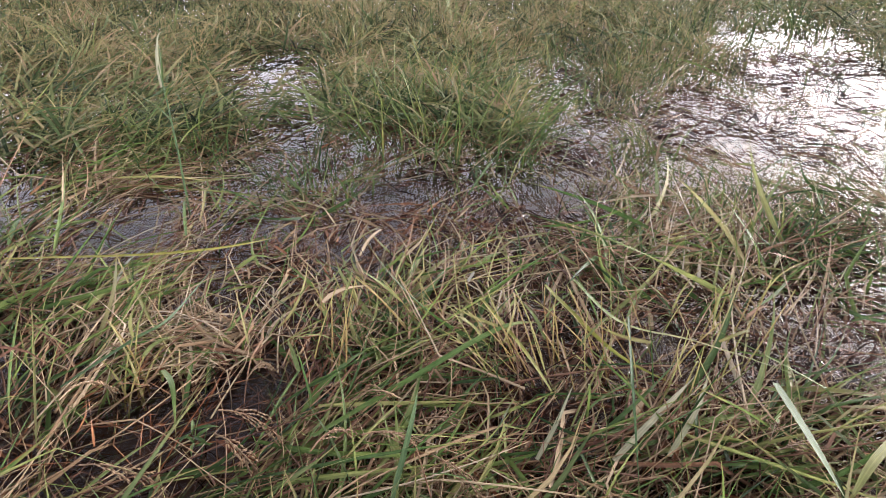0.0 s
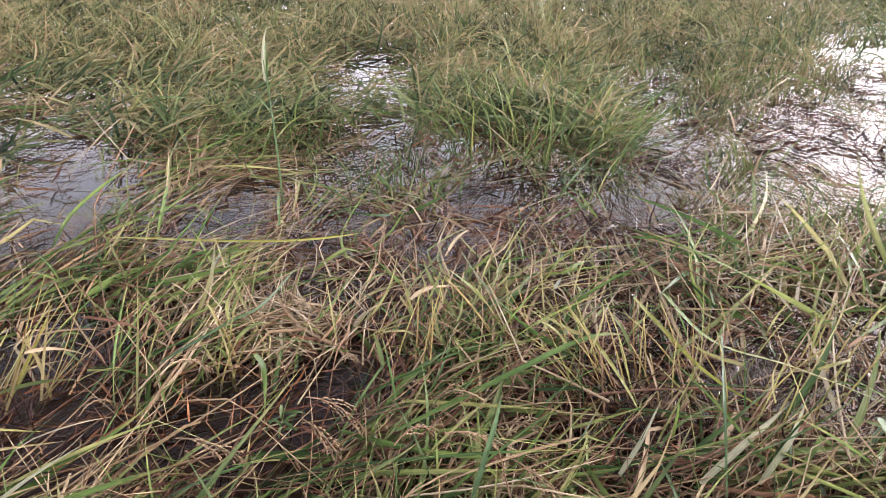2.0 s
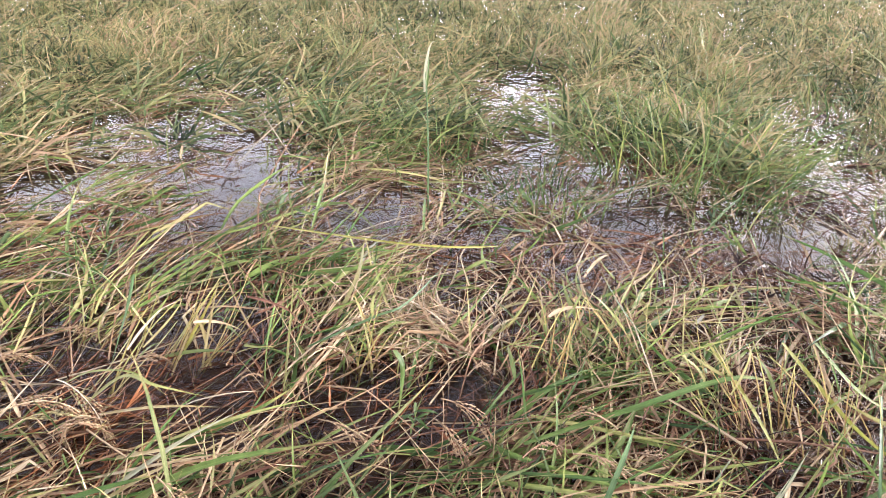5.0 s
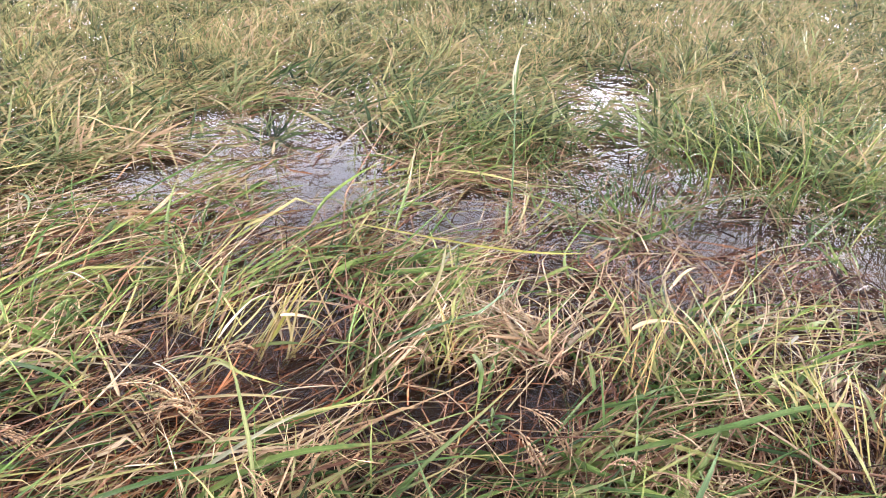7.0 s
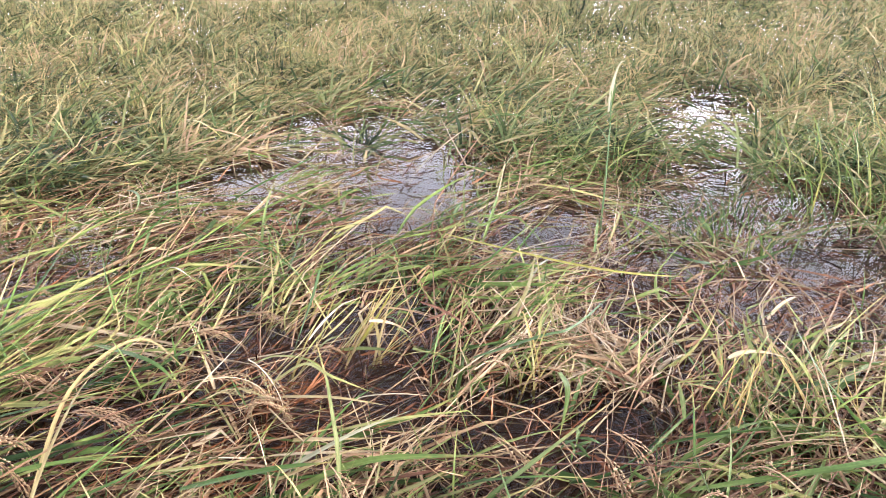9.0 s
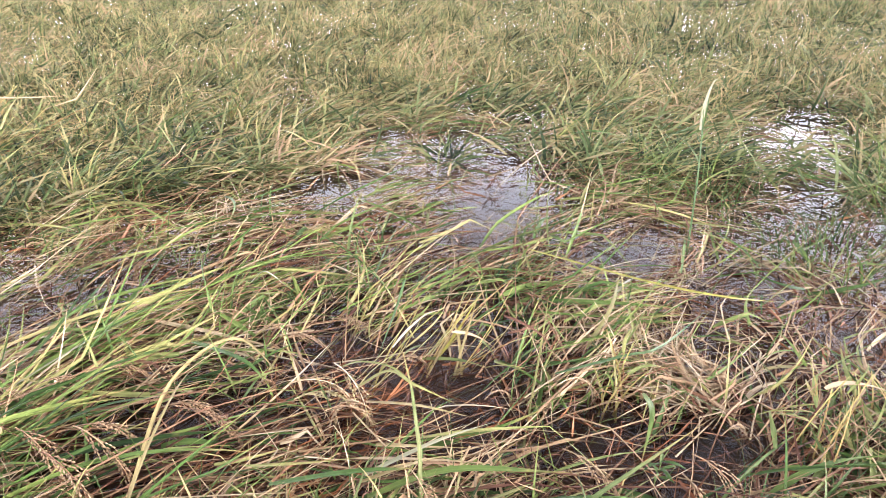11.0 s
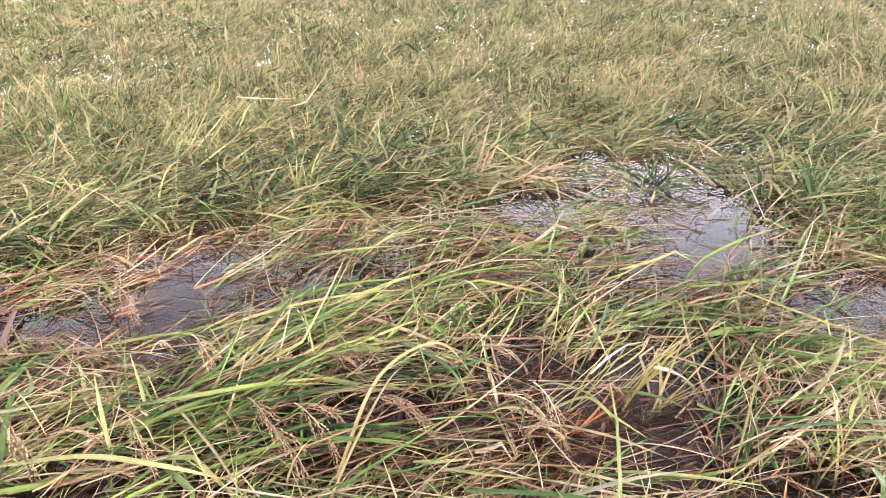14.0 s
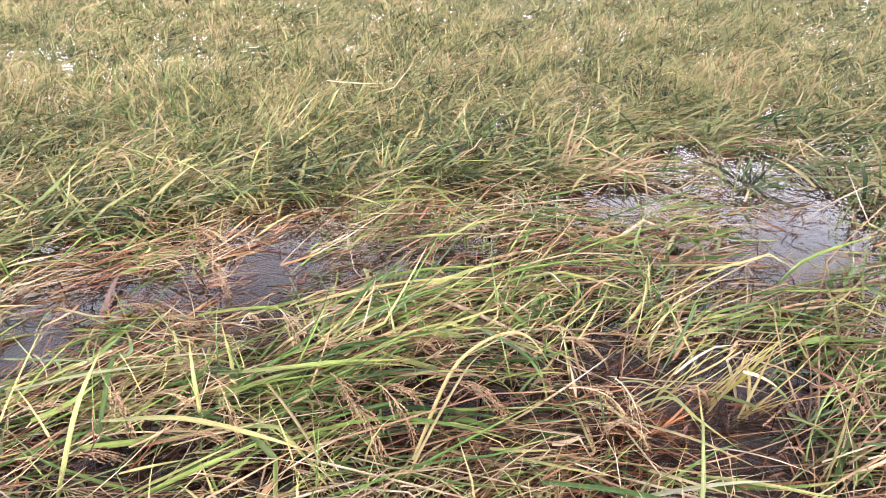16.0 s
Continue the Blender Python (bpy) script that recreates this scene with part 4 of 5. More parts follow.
def rice_stalks(x, y, heading, length, count, lean=52, spread=0.025):
    """Ripening stalks that rise out of the water side by side, leaning one way, some with a leaf at the end."""
    r = random.Random(int(x * 1000) * 7 + int(y * 1000))
    root = tagged(new("rice_plant"), "yellow-tan rice stalks leaning out of dark flood water", "rice plant", "leaning rice stalks")
    root.matrix_basis = pose(x, y, 0)
    for i in range(count):
        px, py, way, up, k = r.gauss(0, spread), r.gauss(0, spread), heading + r.gauss(0, 16), r.gauss(lean, 8), length / 0.5 * r.uniform(0.55, 1.15)
        piece(r.choice(ME_tall), root, at(px, py, -0.02, way, up, 0, k, 1.0 / k))
        if i % 2:
            d, g, e = 0.5 * k * r.uniform(0.3, 0.8), radians(way), radians(up)
            j = length / 0.5 * r.uniform(0.4, 0.8)
            piece(r.choice(ME_arch if i % 4 == 1 else ME_dry), root, at(px + d * math.cos(e) * math.cos(g), py + d * math.cos(e) * math.sin(g), d * math.sin(e) - 0.02, way + r.gauss(0, 30), r.uniform(-20, 15), r.uniform(-60, 60), j, 0.8 / j))
    return root


rice_stalks(-0.86, 0.80, 42, 0.24, 9)
rice_stalks(-0.80, 0.83, 38, 0.22, 8)
rice_stalks(-0.92, 0.67, 60, 0.20, 7)
rice_stalks(-2.82, 0.63, 68, 0.40, 12, 45, 0.04)
rice_stalks(-2.90, 0.50, 80, 0.34, 10, 55, 0.04)
rice_stalks(0.17, 0.95, 160, 0.20, 9, 62)
rice_stalks(0.24, 0.96, 120, 0.18, 10, 65, 0.035)
rice_stalks(0.36, 0.98, 140, 0.18, 9, 60, 0.035)
rice_stalks(0.50, 1.03, 30, 0.20, 9, 60, 0.03)
rice_stalks(0.12, 1.04, 165, 0.18, 8, 60, 0.03)
rice_stalks(0.40, 0.88, 40, 0.17, 7, 58)
rice_stalks(0.02, 1.10, 150, 0.18, 7, 58)
rice_stalks(-0.17, 0.96, 60, 0.20, 7, 60)
rice_stalks(-0.50, 0.91, 100, 0.16, 7, 60)
rice_stalks(-0.16, 1.12, 110, 0.12, 7, 50)
rice_stalks(-1.03, 0.76, 60, 0.17, 7, 55)
rice_stalks(-1.00, 0.80, 90, 0.15, 6, 58)

rng = random.Random(23)
placed = []
while len(placed) < 30:
    d, a = rng.uniform(2.0, 4.0), radians(rng.uniform(-34, 96))
    x, y = -0.12 - d * math.sin(a), -0.05 + d * math.cos(a)
    if open_water(x, y) > 0.05 or open_water(x + 0.2 * math.sin(a), y - 0.2 * math.cos(a)) > 0.2 or any(math.hypot(x - p, y - q) < 0.3 for p, q in placed):
        continue
    placed.append((x, y))
    rice_plant(x, y, rng.uniform(0.2, 0.32), 27, len(placed))

# ---- single leaves and heads ----
long_blade("leaf", 0.0097, (-0.177, 0.765, 0.050), (-0.018, 0.876, 0.080), (0.080, 0.956, 0.090), (0.146, 1.002, 0.090), (0.212, 1.047, 0.060))
long_blade("yellow", 0.0075, (0.228, 1.176, 0.060), (0.257, 1.083, 0.070), (0.328, 0.954, 0.060), (0.444, 0.907, 0.020))
long_blade("yellow", 0.0083, (0.096, 1.141, 0.050), (0.147, 1.024, 0.050), (0.187, 0.932, 0.040), (0.217, 0.863, 0.020))
long_blade("leaf", 0.0083, (0.295, 1.234, 0.040), (0.342, 1.025, 0.080), (0.448, 0.944, 0.100), (0.564, 0.874, 0.100), (0.723, 0.827, 0.060))
long_blade("dark", 0.0045, (0.353, 1.014, 0.100), (0.312, 0.807, 0.100), (0.295, 0.662, 0.040))
long_blade("dark", 0.0135, (0.574, 0.884, 0.060), (0.544, 0.715, 0.100), (0.527, 0.592, 0.120))
long_blade("leaf", 0.0135, (0.674, 0.725, 0.100), (0.606, 0.670, 0.100), (0.549, 0.615, 0.080))
long_blade("yellow", 0.0075, (-0.907, 1.266, 0.050), (-0.601, 1.257, 0.070), (-0.442, 1.293, 0.070), (-0.344, 1.399, 0.040))
long_blade("leaf", 0.0097, (-0.614, 1.013, 0.020), (-0.618, 1.126, 0.060), (-0.664, 1.263, 0.070))
long_blade("dark", 0.0075, (-0.611, 0.880, 0.040), (-0.511, 0.958, 0.080), (-0.470, 1.025, 0.080), (-0.462, 1.275, 0.040))
long_blade("leaf", 0.0090, (-0.447, 0.902, 0.060), (-0.405, 0.836, 0.080), (-0.393, 0.782, 0.020))
long_blade("dark", 0.0083, (-0.052, 0.654, 0.040), (-0.030, 0.753, 0.080), (-0.019, 0.820, 0.100))
long_blade("pale", 0.0083, (0.161, 0.741, 0.030), (0.194, 0.785, 0.060), (0.240, 0.886, 0.060))
long_blade("pale", 0.0105, (0.277, 0.740, 0.030), (0.366, 0.829, 0.040), (0.468, 0.941, 0.030))
long_blade("pale", 0.0090, (0.363, 0.750, 0.030), (0.431, 0.839, 0.040), (0.501, 0.964, 0.030))
long_blade("tan", 0.0090, (-0.707, 0.456, 0.050), (-0.634, 0.533, 0.080), (-0.581, 0.587, 0.080))
long_blade("leaf", 0.0097, (-0.815, 0.368, 0.050), (-0.709, 0.445, 0.080), (-0.636, 0.510, 0.080))
long_blade("leaf", 0.0075, (-1.236, 0.510, 0.060), (-1.069, 0.521, 0.080), (-1.011, 0.531, 0.040))
long_blade("leaf", 0.0060, (-0.960, 0.656, 0.030), (-0.917, 0.679, 0.050), (-0.851, 0.700, 0.050), (-0.784, 0.698, 0.020))
long_blade("tan", 0.0060, (-0.829, 0.764, 0.000), (-0.823, 0.823, 0.060), (-0.804, 0.861, 0.120))
long_blade("tan", 0.0060, (-0.787, 0.797, 0.000), (-0.790, 0.834, 0.060), (-0.820, 0.931, 0.130))
long_blade("white", 0.0075, (-0.650, 1.204, 0.030), (-0.652, 1.273, 0.040), (-0.623, 1.332, 0.050))
long_blade("tan", 0.0060, (-0.951, 0.201, 0.030), (-0.979, 0.277, 0.100), (-1.053, 0.388, 0.120), (-1.102, 0.477, 0.100))
long_blade("leaf", 0.0097, (-1.325, -0.211, 0.060), (-1.234, -0.093, 0.080), (-1.129, 0.005, 0.080), (-1.056, 0.092, 0.050))
long_blade("leaf", 0.0075, (-1.292, 0.016, 0.000), (-1.386, 0.035, 0.050), (-1.481, 0.044, 0.100))
long_blade("dark", 0.0067, (-0.977, 0.877, 0.120), (-0.960, 0.828, 0.080), (-0.918, 0.711, 0.020))
long_blade("yellow", 0.0067, (-0.841, 0.787, 0.000), (-0.824, 0.857, 0.060), (-0.830, 0.940, 0.100))
long_blade("tan", 0.0060, (-0.776, 0.808, 0.000), (-0.812, 0.845, 0.060), (-0.849, 0.860, 0.100))
long_blade("leaf", 0.0075, (-0.890, 0.622, 0.030), (-0.849, 0.678, 0.060), (-0.783, 0.677, 0.060), (-0.718, 0.719, 0.020))
long_blade("pale", 0.0105, (-0.719, 0.478, 0.040), (-0.657, 0.576, 0.070), (-0.618, 0.697, 0.050))
long_blade("leaf", 0.0105, (-1.334, -0.220, 0.030), (-1.506, -0.171, 0.060), (-1.498, -0.139, 0.070), (-1.533, -0.129, 0.070), (-1.590, -0.130, 0.080))
long_blade("leaf", 0.0097, (-1.382, 0.003, 0.040), (-1.291, 0.112, 0.070), (-1.243, 0.232, 0.070), (-1.215, 0.364, 0.040))
long_blade("leaf", 0.0090, (-1.225, 0.156, 0.040), (-1.157, 0.287, 0.080), (-1.096, 0.408, 0.060))
long_blade("pale", 0.0075, (-1.409, 0.232, 0.030), (-1.379, 0.410, 0.070), (-1.390, 0.601, 0.050))
long_blade("yellow", 0.0067, (-2.251, 1.493, 0.050), (-1.939, 1.400, 0.120), (-1.754, 1.350, 0.100))
long_blade("leaf", 0.0075, (-1.168, 1.844, 0.120), (-1.057, 1.835, 0.180), (-0.958, 1.931, 0.150))
# solid strip on the water, standing for a sunken stem's dark reflection
long_blade("brown", 0.0130, (-1.97, -0.11, 0.020), (-1.80, -0.17, 0.010), (-1.64, -0.23, 0.004))
long_blade("pale", 0.0080, (-1.559, -0.363, 0.03), (-1.488, -0.213, 0.06), (-1.411, -0.076, 0.08))
long_blade("leaf", 0.0080, (-1.671, -0.363, 0.04), (-1.547, -0.228, 0.06), (-1.483, -0.159, 0.08))
long_blade("leaf", 0.0080, (-1.293, -0.052, 0.00), (-1.330, -0.045, 0.08), (-1.360, -0.035, 0.16))
long_blade("leaf", 0.0090, (-1.235, -0.301, 0.00), (-1.330, -0.240, 0.10), (-1.400, -0.180, 0.16))
long_blade("tan", 0.0050, (-1.388, 0.075, 0.03), (-1.134, 0.085, 0.06), (-0.95, 0.077, 0.08))
long_blade("tan", 0.0070, (-0.982, 0.228, 0.03), (-1.117, 0.400, 0.08), (-1.113, 0.539, 0.10), (-0.998, 0.556, 0.05))
long_blade("leaf", 0.0110, (-1.358, 0.037, 0.03), (-1.286, 0.160, 0.06), (-1.181, 0.303, 0.08))
long_blade("leaf", 0.0120, (-0.692, 0.455, 0.03), (-0.607, 0.553, 0.06), (-0.458, 0.671, 0.05))
long_blade("tan", 0.0080, (-0.848, 0.615, 0.03), (-0.744, 0.636, 0.06), (-0.647, 0.671, 0.06))
long_blade("tan", 0.0120, (-0.759, 0.545, 0.03), (-0.666, 0.568, 0.06), (-0.602, 0.616, 0.06))
long_blade("white", 0.0090, (-1.363, 0.760, 0.030), (-1.334, 0.784, 0.060), (-1.275, 0.793, 0.040))
long_blade("white", 0.0060, (0.075, 1.199, 0.050), (0.086, 1.212, 0.065), (0.070, 1.199, 0.050))


def reed(x, y, tip):
    """A tall thin stem with a few narrow leaves and a bleached, torn tip."""
    root = tagged(new("reed"), "tall thin green reed with a bleached white tip", "reed", "")
    root.matrix_basis = pose(x, y, 0)
    line = smooth([(0, 0, -0.03), (tip[0] * 0.25, tip[1] * 0.3, tip[2] * 0.4), (tip[0] * 0.6, tip[1] * 0.65, tip[2] * 0.75), tip], 6)
    piece(mesh_of("stem", tube(line, 0.003, 5), M_deep), root, Matrix())
    for k, (i, way, up) in enumerate(((7, 20, 60), (10, 160, 55), (13, -40, 65), (15, 100, 60))):
        leaf = [line[i] + p for p in spine(0.13, up, 50, 15, 8)]
        c = line[i]
        turn = Matrix.Rotation(radians(way), 3, "Z")
        piece(mesh_of("leaf", strip([c + turn @ (p - c) for p in leaf], 0.006, 0.4, 40), M_tuft), root, Matrix())
    end = [line[-1] + p for p in (Vector((0.002, -0.01, -0.05)), Vector((0, 0, 0.0)), Vector((0.004, 0.006, 0.04)), Vector((0.012, 0.008, 0.07)), Vector((0.024, 0.006, 0.078)))]
    piece(mesh_of("torn_tip", strip(smooth(end, 3), 0.009, 0.5, 70), M_pale), root, Matrix())
    return root


reed(-0.615, 1.57, (-0.04, 0.075, 0.36))


def small_weed(x, y, z, size):
    """A low broad-leaved water weed."""
    root = tagged(new("water_weed"), "small broad-leaved green weed among wet straw", "weed", "")
    root.matrix_basis = pose(x, y, 0)
    piece(mesh_of("stem", tube(spine(z + 0.03, 80, 10, 5, 5), 0.0015, 4), M_deep), root, pose(0, 0, -0.03))
    for k in range(9):
        shape = strip(spine(size * (0.8 + 0.05 * k), 35 - 2 * k, 55, 12, 7), size * 0.17, 0.5, 30, 0.6, 0.2)
        piece(mesh_of("leaf", shape, M_tuft), root, pose(0, 0, z * (0.35 + 0.07 * k), 0, 0, 137 * k))
    return root


small_weed(-0.36, 0.77, 0.06, 0.035)
small_weed(-0.80, 0.90, 0.07, 0.03)

rice_stalk(-1.82, 0.10, 9)
rice_stalk(-1.46, 0.17, 5)
rice_stalk(-1.27, -0.01, -3)
rice_stalk(-1.19, 0.18, 8)
rice_stalk(-1.12, 0.24, 8)
rice_stalk(-1.39, -0.18, 2)
rice_stalk(-0.90, 0.61, -7)
rice_stalk(-1.10, 0.18, 8)
rice_stalk(-0.80, 0.56, -174)
rice_stalk(-0.62, 0.49, -23)
rice_stalk(-0.83, 0.53, 64)
rice_stalk(-0.30, 0.78, -8)
rice_stalk(-0.06, 0.82, 148)
rice_stalk(-0.16, 0.72, 65)
rice_stalk(-0.08, 0.74, 16)
rice_stalk(-0.93, 0.54, 55)
rice_stalk(-0.56, 0.82, 75)
rice_stalk(-1.48, 0.09, 143)

# ---- masses ----
green_mass, straw_mass, rotten = Mass(), Mass(), Mass()
rng = random.Random(5)
owned = 0
for i in range(23000):
    d, a = 0.55 + 3.0 * rng.random() ** 1.05, radians(rng.uniform(-48, 125))
    x, y = -0.12 - d * math.sin(a), -0.05 + d * math.cos(a)
    u = rng.random()
    way = lie(x, y) + rng.gauss(0, 42)
    k = rng.uniform(0.2, 0.65)
    if u < 0.30:
        floating = rng.random() < 0.45
        if rng.random() < 1.1 * open_water(x, y):
            continue
        rotten.add(rng.choice(A_lying if u < 0.12 else A_stem), at(x, y, rng.uniform(0.0, 0.006) if floating else rng.uniform(-0.04, -0.004), way + rng.gauss(0, 45), rng.gauss(-3, 3), rng.uniform(-60, 60), k * 0.7, 0.8 / k))
    elif (u < 0.62 and rng.random() < 0.10) or not clear(x, y, way, 0.5 * k, 0.24 + 0.7 * rng.random() ** 2):
        stem, leaf = u < 0.30 + 0.24, u < 0.70
        z, pitch, roll, wide = rng.uniform(-0.008, 0.022), rng.gauss(0.5, 3.5), rng.uniform(-60, 60), rng.uniform(0.5, 0.9) / k
        cx, cy, root = min(CLUMPS, key=lambda c: (c[0] - x) ** 2 + (c[1] - y) ** 2)
        if d < 1.5 and u < 0.90 and owned < 1450 and (cx - x) ** 2 + (cy - y) ** 2 < 0.12:
            owned += 1
            piece(rng.choice(ME_stem if stem else ME_dry if leaf else ME_lying), root, at(x - cx, y - cy, z, way, pitch, roll, k, wide))
        elif leaf:
            straw_mass.add(rng.choice(A_stem if stem else A_lying), at(x, y, z, way, pitch, roll, k, wide))
        elif u < 0.90:
            green_mass.add(rng.choice(A_lying), at(x, y, z, way, pitch, roll, k, wide))
        else:
            green_mass.add(rng.choice(A_upright), at(x, y, -0.02, rng.uniform(0, 360), 0, 0, rng.uniform(0.16, 0.4), rng.uniform(1.5, 3)))
# short broken straw and leaf ends that fill the mat between the gaps
chaff, leaf_ends = Mass(), Mass()
for i in range(8000):
    d, a = 0.55 + 2.2 * rng.random() ** 1.1, radians(rng.uniform(-46, 118))
    x, y = -0.12 - d * math.sin(a), -0.05 + d * math.cos(a)
    way, k = lie(x, y) + rng.gauss(0, 50), rng.uniform(0.1, 0.34)
    if clear(x, y, way, 0.5 * k, 0.2 + 0.7 * rng.random() ** 1.6):
        continue
    u = rng.random()
    (chaff if u < 0.68 else leaf_ends).add(rng.choice(A_stem if u < 0.42 else A_lying), at(x, y, rng.uniform(-0.004, 0.024), way, rng.gauss(2, 6), rng.uniform(-60, 60), k, rng.uniform(0.55, 0.95) * min(1.0, 3.2 * k) / k))
chaff.build("broken_straw", M_straw_j, "short broken tan straw matted on the water", "straw")
leaf_ends.build("leaf_ends", M_leaf_j, "short torn green rice leaf ends on straw", "rice leaves")
# rusty litter along the edges of the open patches, dark drift on the wide bright one
for i in range(22000):
    d, a = 0.9 + 3.0 * rng.random(), radians(rng.uniform(-48, 115) if i < 9000 else rng.uniform(-48, 0))
    x, y = -0.12 - d * math.sin(a), -0.05 + d * math.cos(a)
    w = open_water(x, y)
    drift = x > 0.15 and y > 1.4 and w > 0.3 and noise.noise((x * 3.4, y * 3.4, 4.0)) + 0.6 * noise.noise((x * 9.0, y * 9.0, 2.0)) > 0.02
    if not (0.1 < w < 0.36 or drift) or math.hypot(x - 0.31, y - 1.76) < 0.15:
        continue
    k = rng.uniform(0.06, 0.22) if drift else rng.uniform(0.1, 0.35)
    rotten.add(rng.choice(A_stem if rng.random() < 0.6 else A_lying), at(x, y, rng.uniform(0.0, 0.025 if drift else 0.012), lie(x, y) + rng.gauss(0, 60), rng.gauss(1, 5), rng.uniform(-60, 60), k, (1.1 if drift else 0.7) / k))
rust = Mass()
for i in range(15000):
    d, a = 0.6 + 2.4 * rng.random(), radians(rng.uniform(-45, 115))
    x, y = -0.12 - d * math.sin(a), -0.05 + d * math.cos(a)
    if math.hypot(x - 0.31, y - 1.76) < 0.13:
        continue
    w = open_water(x, y)
    edge = 0.06 < w < 0.5 if d > 1.2 else w > 0.3
    if d < 1.3 and w > 0.3 and rng.random() < 0.6:
        continue
    if noise.noise((x * 3.0, y * 3.0, 6.0)) < -0.05 + 0.3 * rng.random() + (-0.45 if edge else 0.0 if d < 2.1 else 0.3):
        continue
    k = rng.uniform(0.12, 0.45) * (0.6 if edge else 1.0)
    rust.add(rng.choice(A_stem if rng.random() < 0.7 else A_lying), at(x, y, rng.uniform(-0.012, 0.03 if edge else 0.012), lie(x, y) + rng.gauss(0, 50), rng.gauss(0, 4), rng.uniform(-60, 60), k, 0.6 / k))
rust.build("rusty_straw", M_rust_j, "rust-brown rotting straw matted at the waterline", "straw")
# thin weeds and broken stems that stand out of the open water
weeds = Mass()
for i in range(6500):
    d, a = 0.9 + 2.7 * rng.random() ** 0.8, radians(rng.uniform(-48, 120))
    x, y = -0.12 - d * math.sin(a), -0.05 + d * math.cos(a)
    if open_water(x, y) < 0.25 or noise.noise((x * 5.0, y * 5.0, 9.0)) < -0.12 + 0.4 * rng.random():
        continue
    k = rng.uniform(0.06, 0.24)
    if rng.random() < 0.55:
        weeds.add(rng.choice(A_stem), at(x, y, rng.uniform(-0.01, 0.004), rng.uniform(0, 360), rng.uniform(-4, 14), 0, k, 0.5 / k))
    else:
        weeds.add(rng.choice(A_upright), at(x, y, -0.01, rng.uniform(0, 360), 0, 0, k * 1.2, 0.45 / k))
weeds.build("water_weeds", M_rotten_j, "thin dark weeds and broken stems in open water", "weeds")
rotten.build("sunken_straw", M_rotten_j, "dark rotten straw soaking in the flood water", "straw")
straw_mass.build("loose_straw", M_straw_j, "loose tan rice straw strewn over water", "straw")
green_mass.build("loose_leaves", M_leaf_j, "loose green rice leaves matted over straw", "rice leaves")

# the standing field: rice hills side by side, each a sheaf of leaves bent over by the wind, with ripe heads
HILL_LEAF = [arrays(ribbon(spine(0.5, rng.uniform(38, 84), rng.uniform(30, 145), rng.uniform(-22, 22), 4, rng.uniform(0.9, 2.2)), rng.uniform(0.004, 0.0085), rng.uniform(-140, 140))) for _ in range(40)]
COARSE_LEAF = [arrays(ribbon(spine(0.5, rng.uniform(38, 84), rng.uniform(30, 145), rng.uniform(-22, 22), 3, rng.uniform(0.9, 2.2)), rng.uniform(0.005, 0.009), rng.uniform(-90, 90))) for _ in range(24)]
HILL_HEAD = [arrays(ribbon(spine(0.5, rng.uniform(50, 82), rng.uniform(110, 175), rng.uniform(-15, 15), 5, rng.uniform(1.3, 2.4)), rng.uniform(0.0035, 0.006), rng.uniform(-200, 200))) for _ in range(16)]
far, heads = Mass(), Mass()
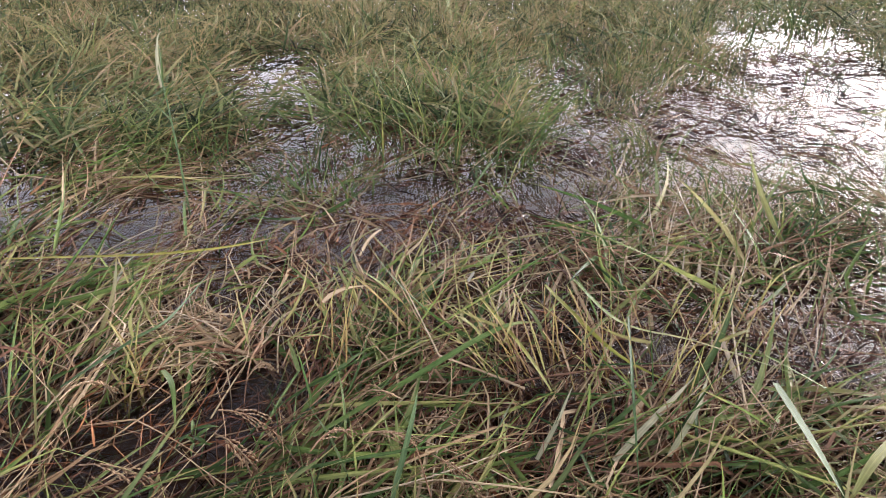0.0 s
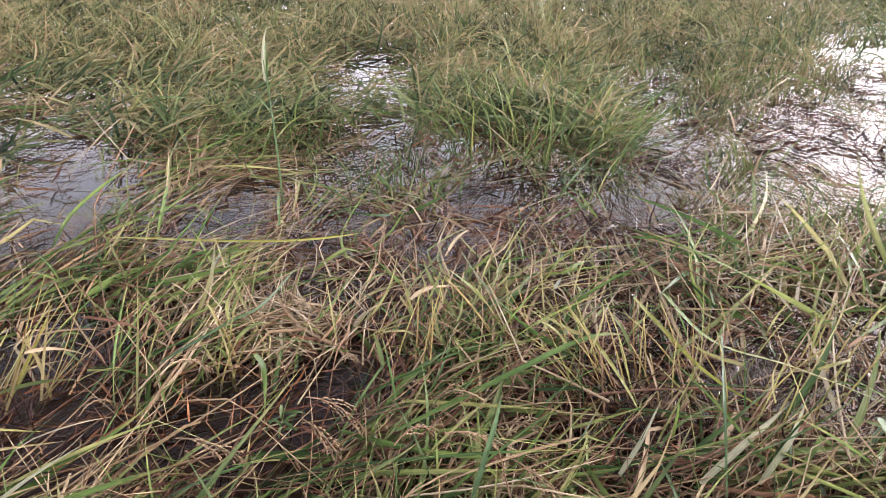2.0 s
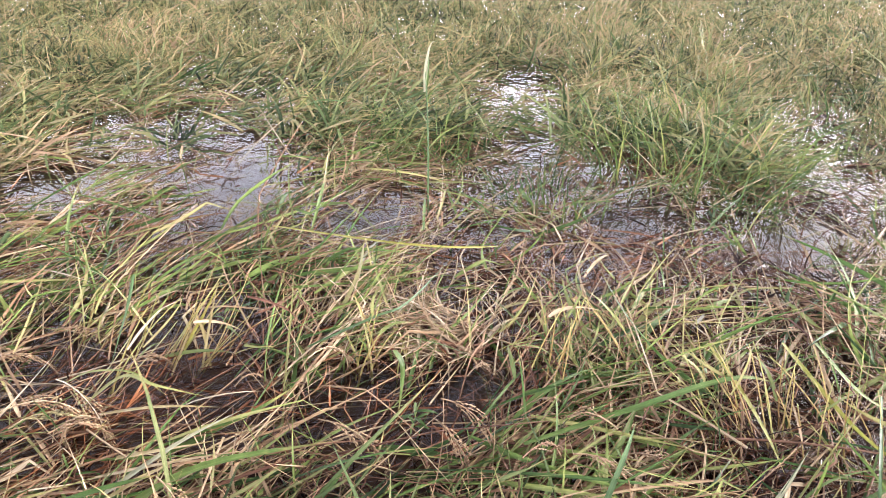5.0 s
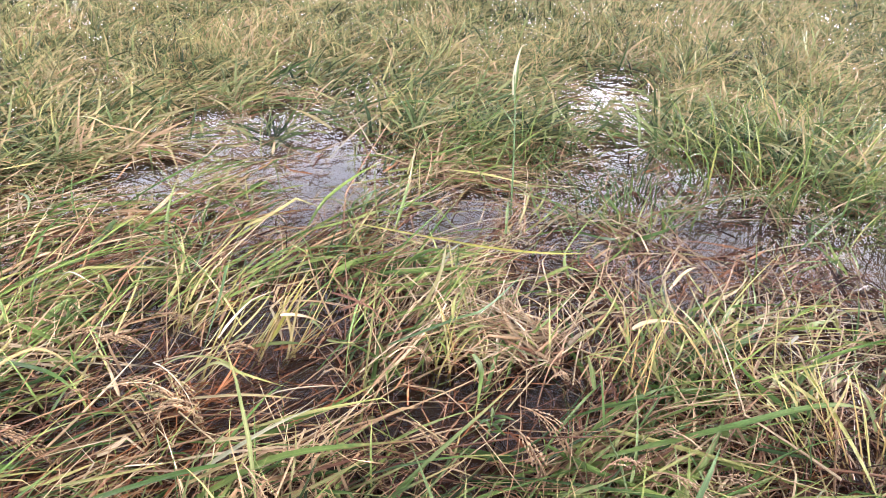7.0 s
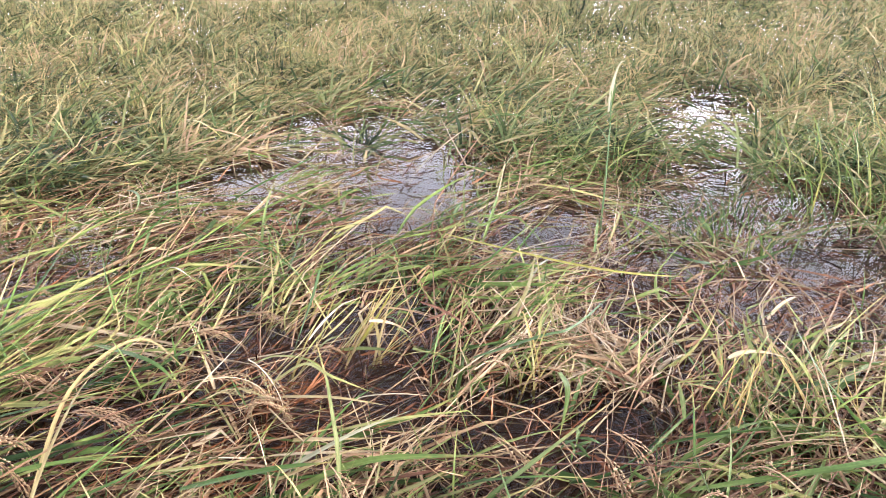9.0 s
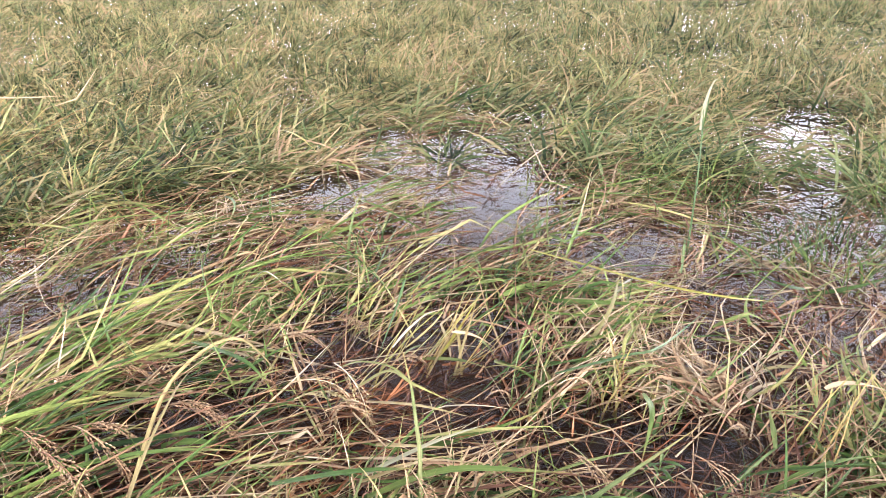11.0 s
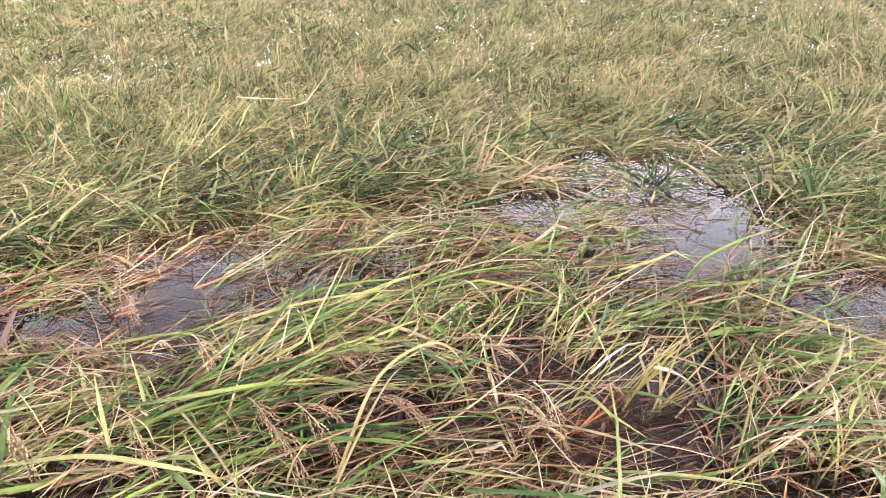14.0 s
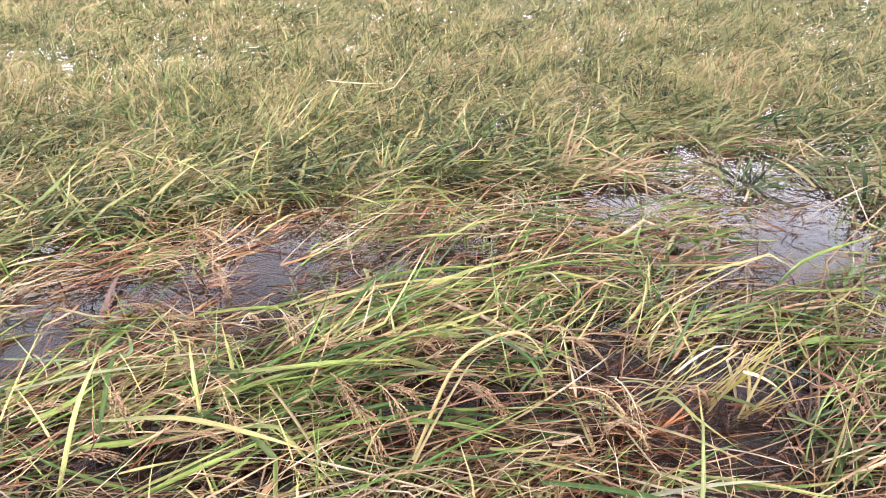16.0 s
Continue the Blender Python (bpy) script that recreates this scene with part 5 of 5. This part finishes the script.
for i in range(21000):
    d, a = 1.8 + 12.0 * rng.random() ** 1.4, radians(rng.uniform(-50, 114))
    sx, sy = -math.sin(a), math.cos(a)
    x, y = -0.12 + d * sx, -0.05 + d * sy
    w, behind = open_water(x, y), max(open_water(x + k * sx, y + k * sy) for k in (0.1, 0.2, 0.32))
    near = min(1.0, max(0.0, (d - 1.8) / 1.3))
    patch = noise.noise((x * 1.1, y * 1.1, 2.0))
    if rng.random() < w * 2.5 or rng.random() < 0.5 * behind or rng.random() > 0.3 + 0.7 * near:
        continue
    before = max(open_water(x - k * sx, y - k * sy) for k in (0.12, 0.25, 0.4))
    tall = (0.24 + 0.22 * near + 0.2 * patch) * (1 - 0.5 * behind) * (1 - 0.55 * before) * rng.uniform(0.75, 1.2)
    thick = 0.9 + 0.6 * min(1.0, max(0.0, (d - 2.5) / 3.5)) + max(0.0, d - 6.0) * 0.25
    sweep, order = lie(x, y) + rng.gauss(0, 45), rng.uniform(60, 170) * (0.4 + 0.6 * near)
    for j in range(rng.randint(9, 22)):
        k = tall * rng.uniform(0.3, 1.05)
        far.add(rng.choice(HILL_LEAF if d < 3.2 else COARSE_LEAF), at(x + rng.gauss(0, 0.035), y + rng.gauss(0, 0.035), -0.02, sweep + rng.gauss(0, order), rng.gauss(-6 - 26 * (1 - near), 12), 0, k, 0.8 * thick / k))
    for j in range(rng.choice((0, 0, 1, 2, 3, 5))):
        k = tall * rng.uniform(0.6, 1.15)
        heads.add(rng.choice(HILL_HEAD), at(x + rng.gauss(0, 0.03), y + rng.gauss(0, 0.03), -0.02, sweep + rng.gauss(0, order), rng.gauss(-4, 10), 0, k, 0.7 * thick / k))
heads.build("ripe_heads", M_heads_j, "ripe tan rice heads nodding over the field", "rice heads")
# low litter that closes the far field over the water
for i in range(70000):
    d, a = 2.2 + 13.0 * rng.random() ** 1.5, radians(rng.uniform(-50, 114))
    x, y = -0.12 - d * math.sin(a), -0.05 + d * math.cos(a)
    if rng.random() < 2.5 * open_water(x, y) or (x > 0.3 and d < 3.4):
        continue
    k = rng.uniform(0.25, 0.55)
    far.add(rng.choice(FAR_LYING), at(x, y, rng.uniform(0.0, 0.05), lie(x, y) + rng.gauss(0, 60), rng.gauss(3, 6), rng.uniform(-40, 40), k, rng.uniform(0.8, 1.5) * max(1.0, d / 4.0) / k))
# the field goes on behind the path
for i in range(4000):
    d, a = 0.75 + 11.0 * rng.random() ** 1.2, radians(rng.uniform(112, 312))
    x, y = -0.12 - d * math.sin(a), -0.05 + d * math.cos(a)
    tall, sweep = rng.uniform(0.3, 0.6), lie(x, y) + rng.gauss(0, 45)
    for j in range(11):
        k = tall * rng.uniform(0.4, 1.1)
        far.add(rng.choice(COARSE_LEAF), at(x + rng.gauss(0, 0.04), y + rng.gauss(0, 0.04), -0.02, sweep + rng.gauss(0, 100), rng.gauss(-10, 12), 0, k, 1.3 / k))
for i in range(16000):
    d, a = 0.15 + 11.0 * rng.random() ** 1.2, radians(rng.uniform(112, 312) if i > 900 else rng.uniform(0, 360))
    d = d if i > 900 else 0.75 * math.sqrt(rng.random())
    x, y, k = -0.12 - d * math.sin(a), -0.05 + d * math.cos(a), rng.uniform(0.25, 0.6)
    far.add(rng.choice(FAR_LYING), at(x, y, rng.uniform(-0.01, 0.05), lie(x, y) + rng.gauss(0, 60), rng.gauss(3, 8), rng.uniform(-60, 60), k, 0.9 / k))
far.build("rice_field", M_far_j, "half-standing yellow-green rice filling the field", "rice field")
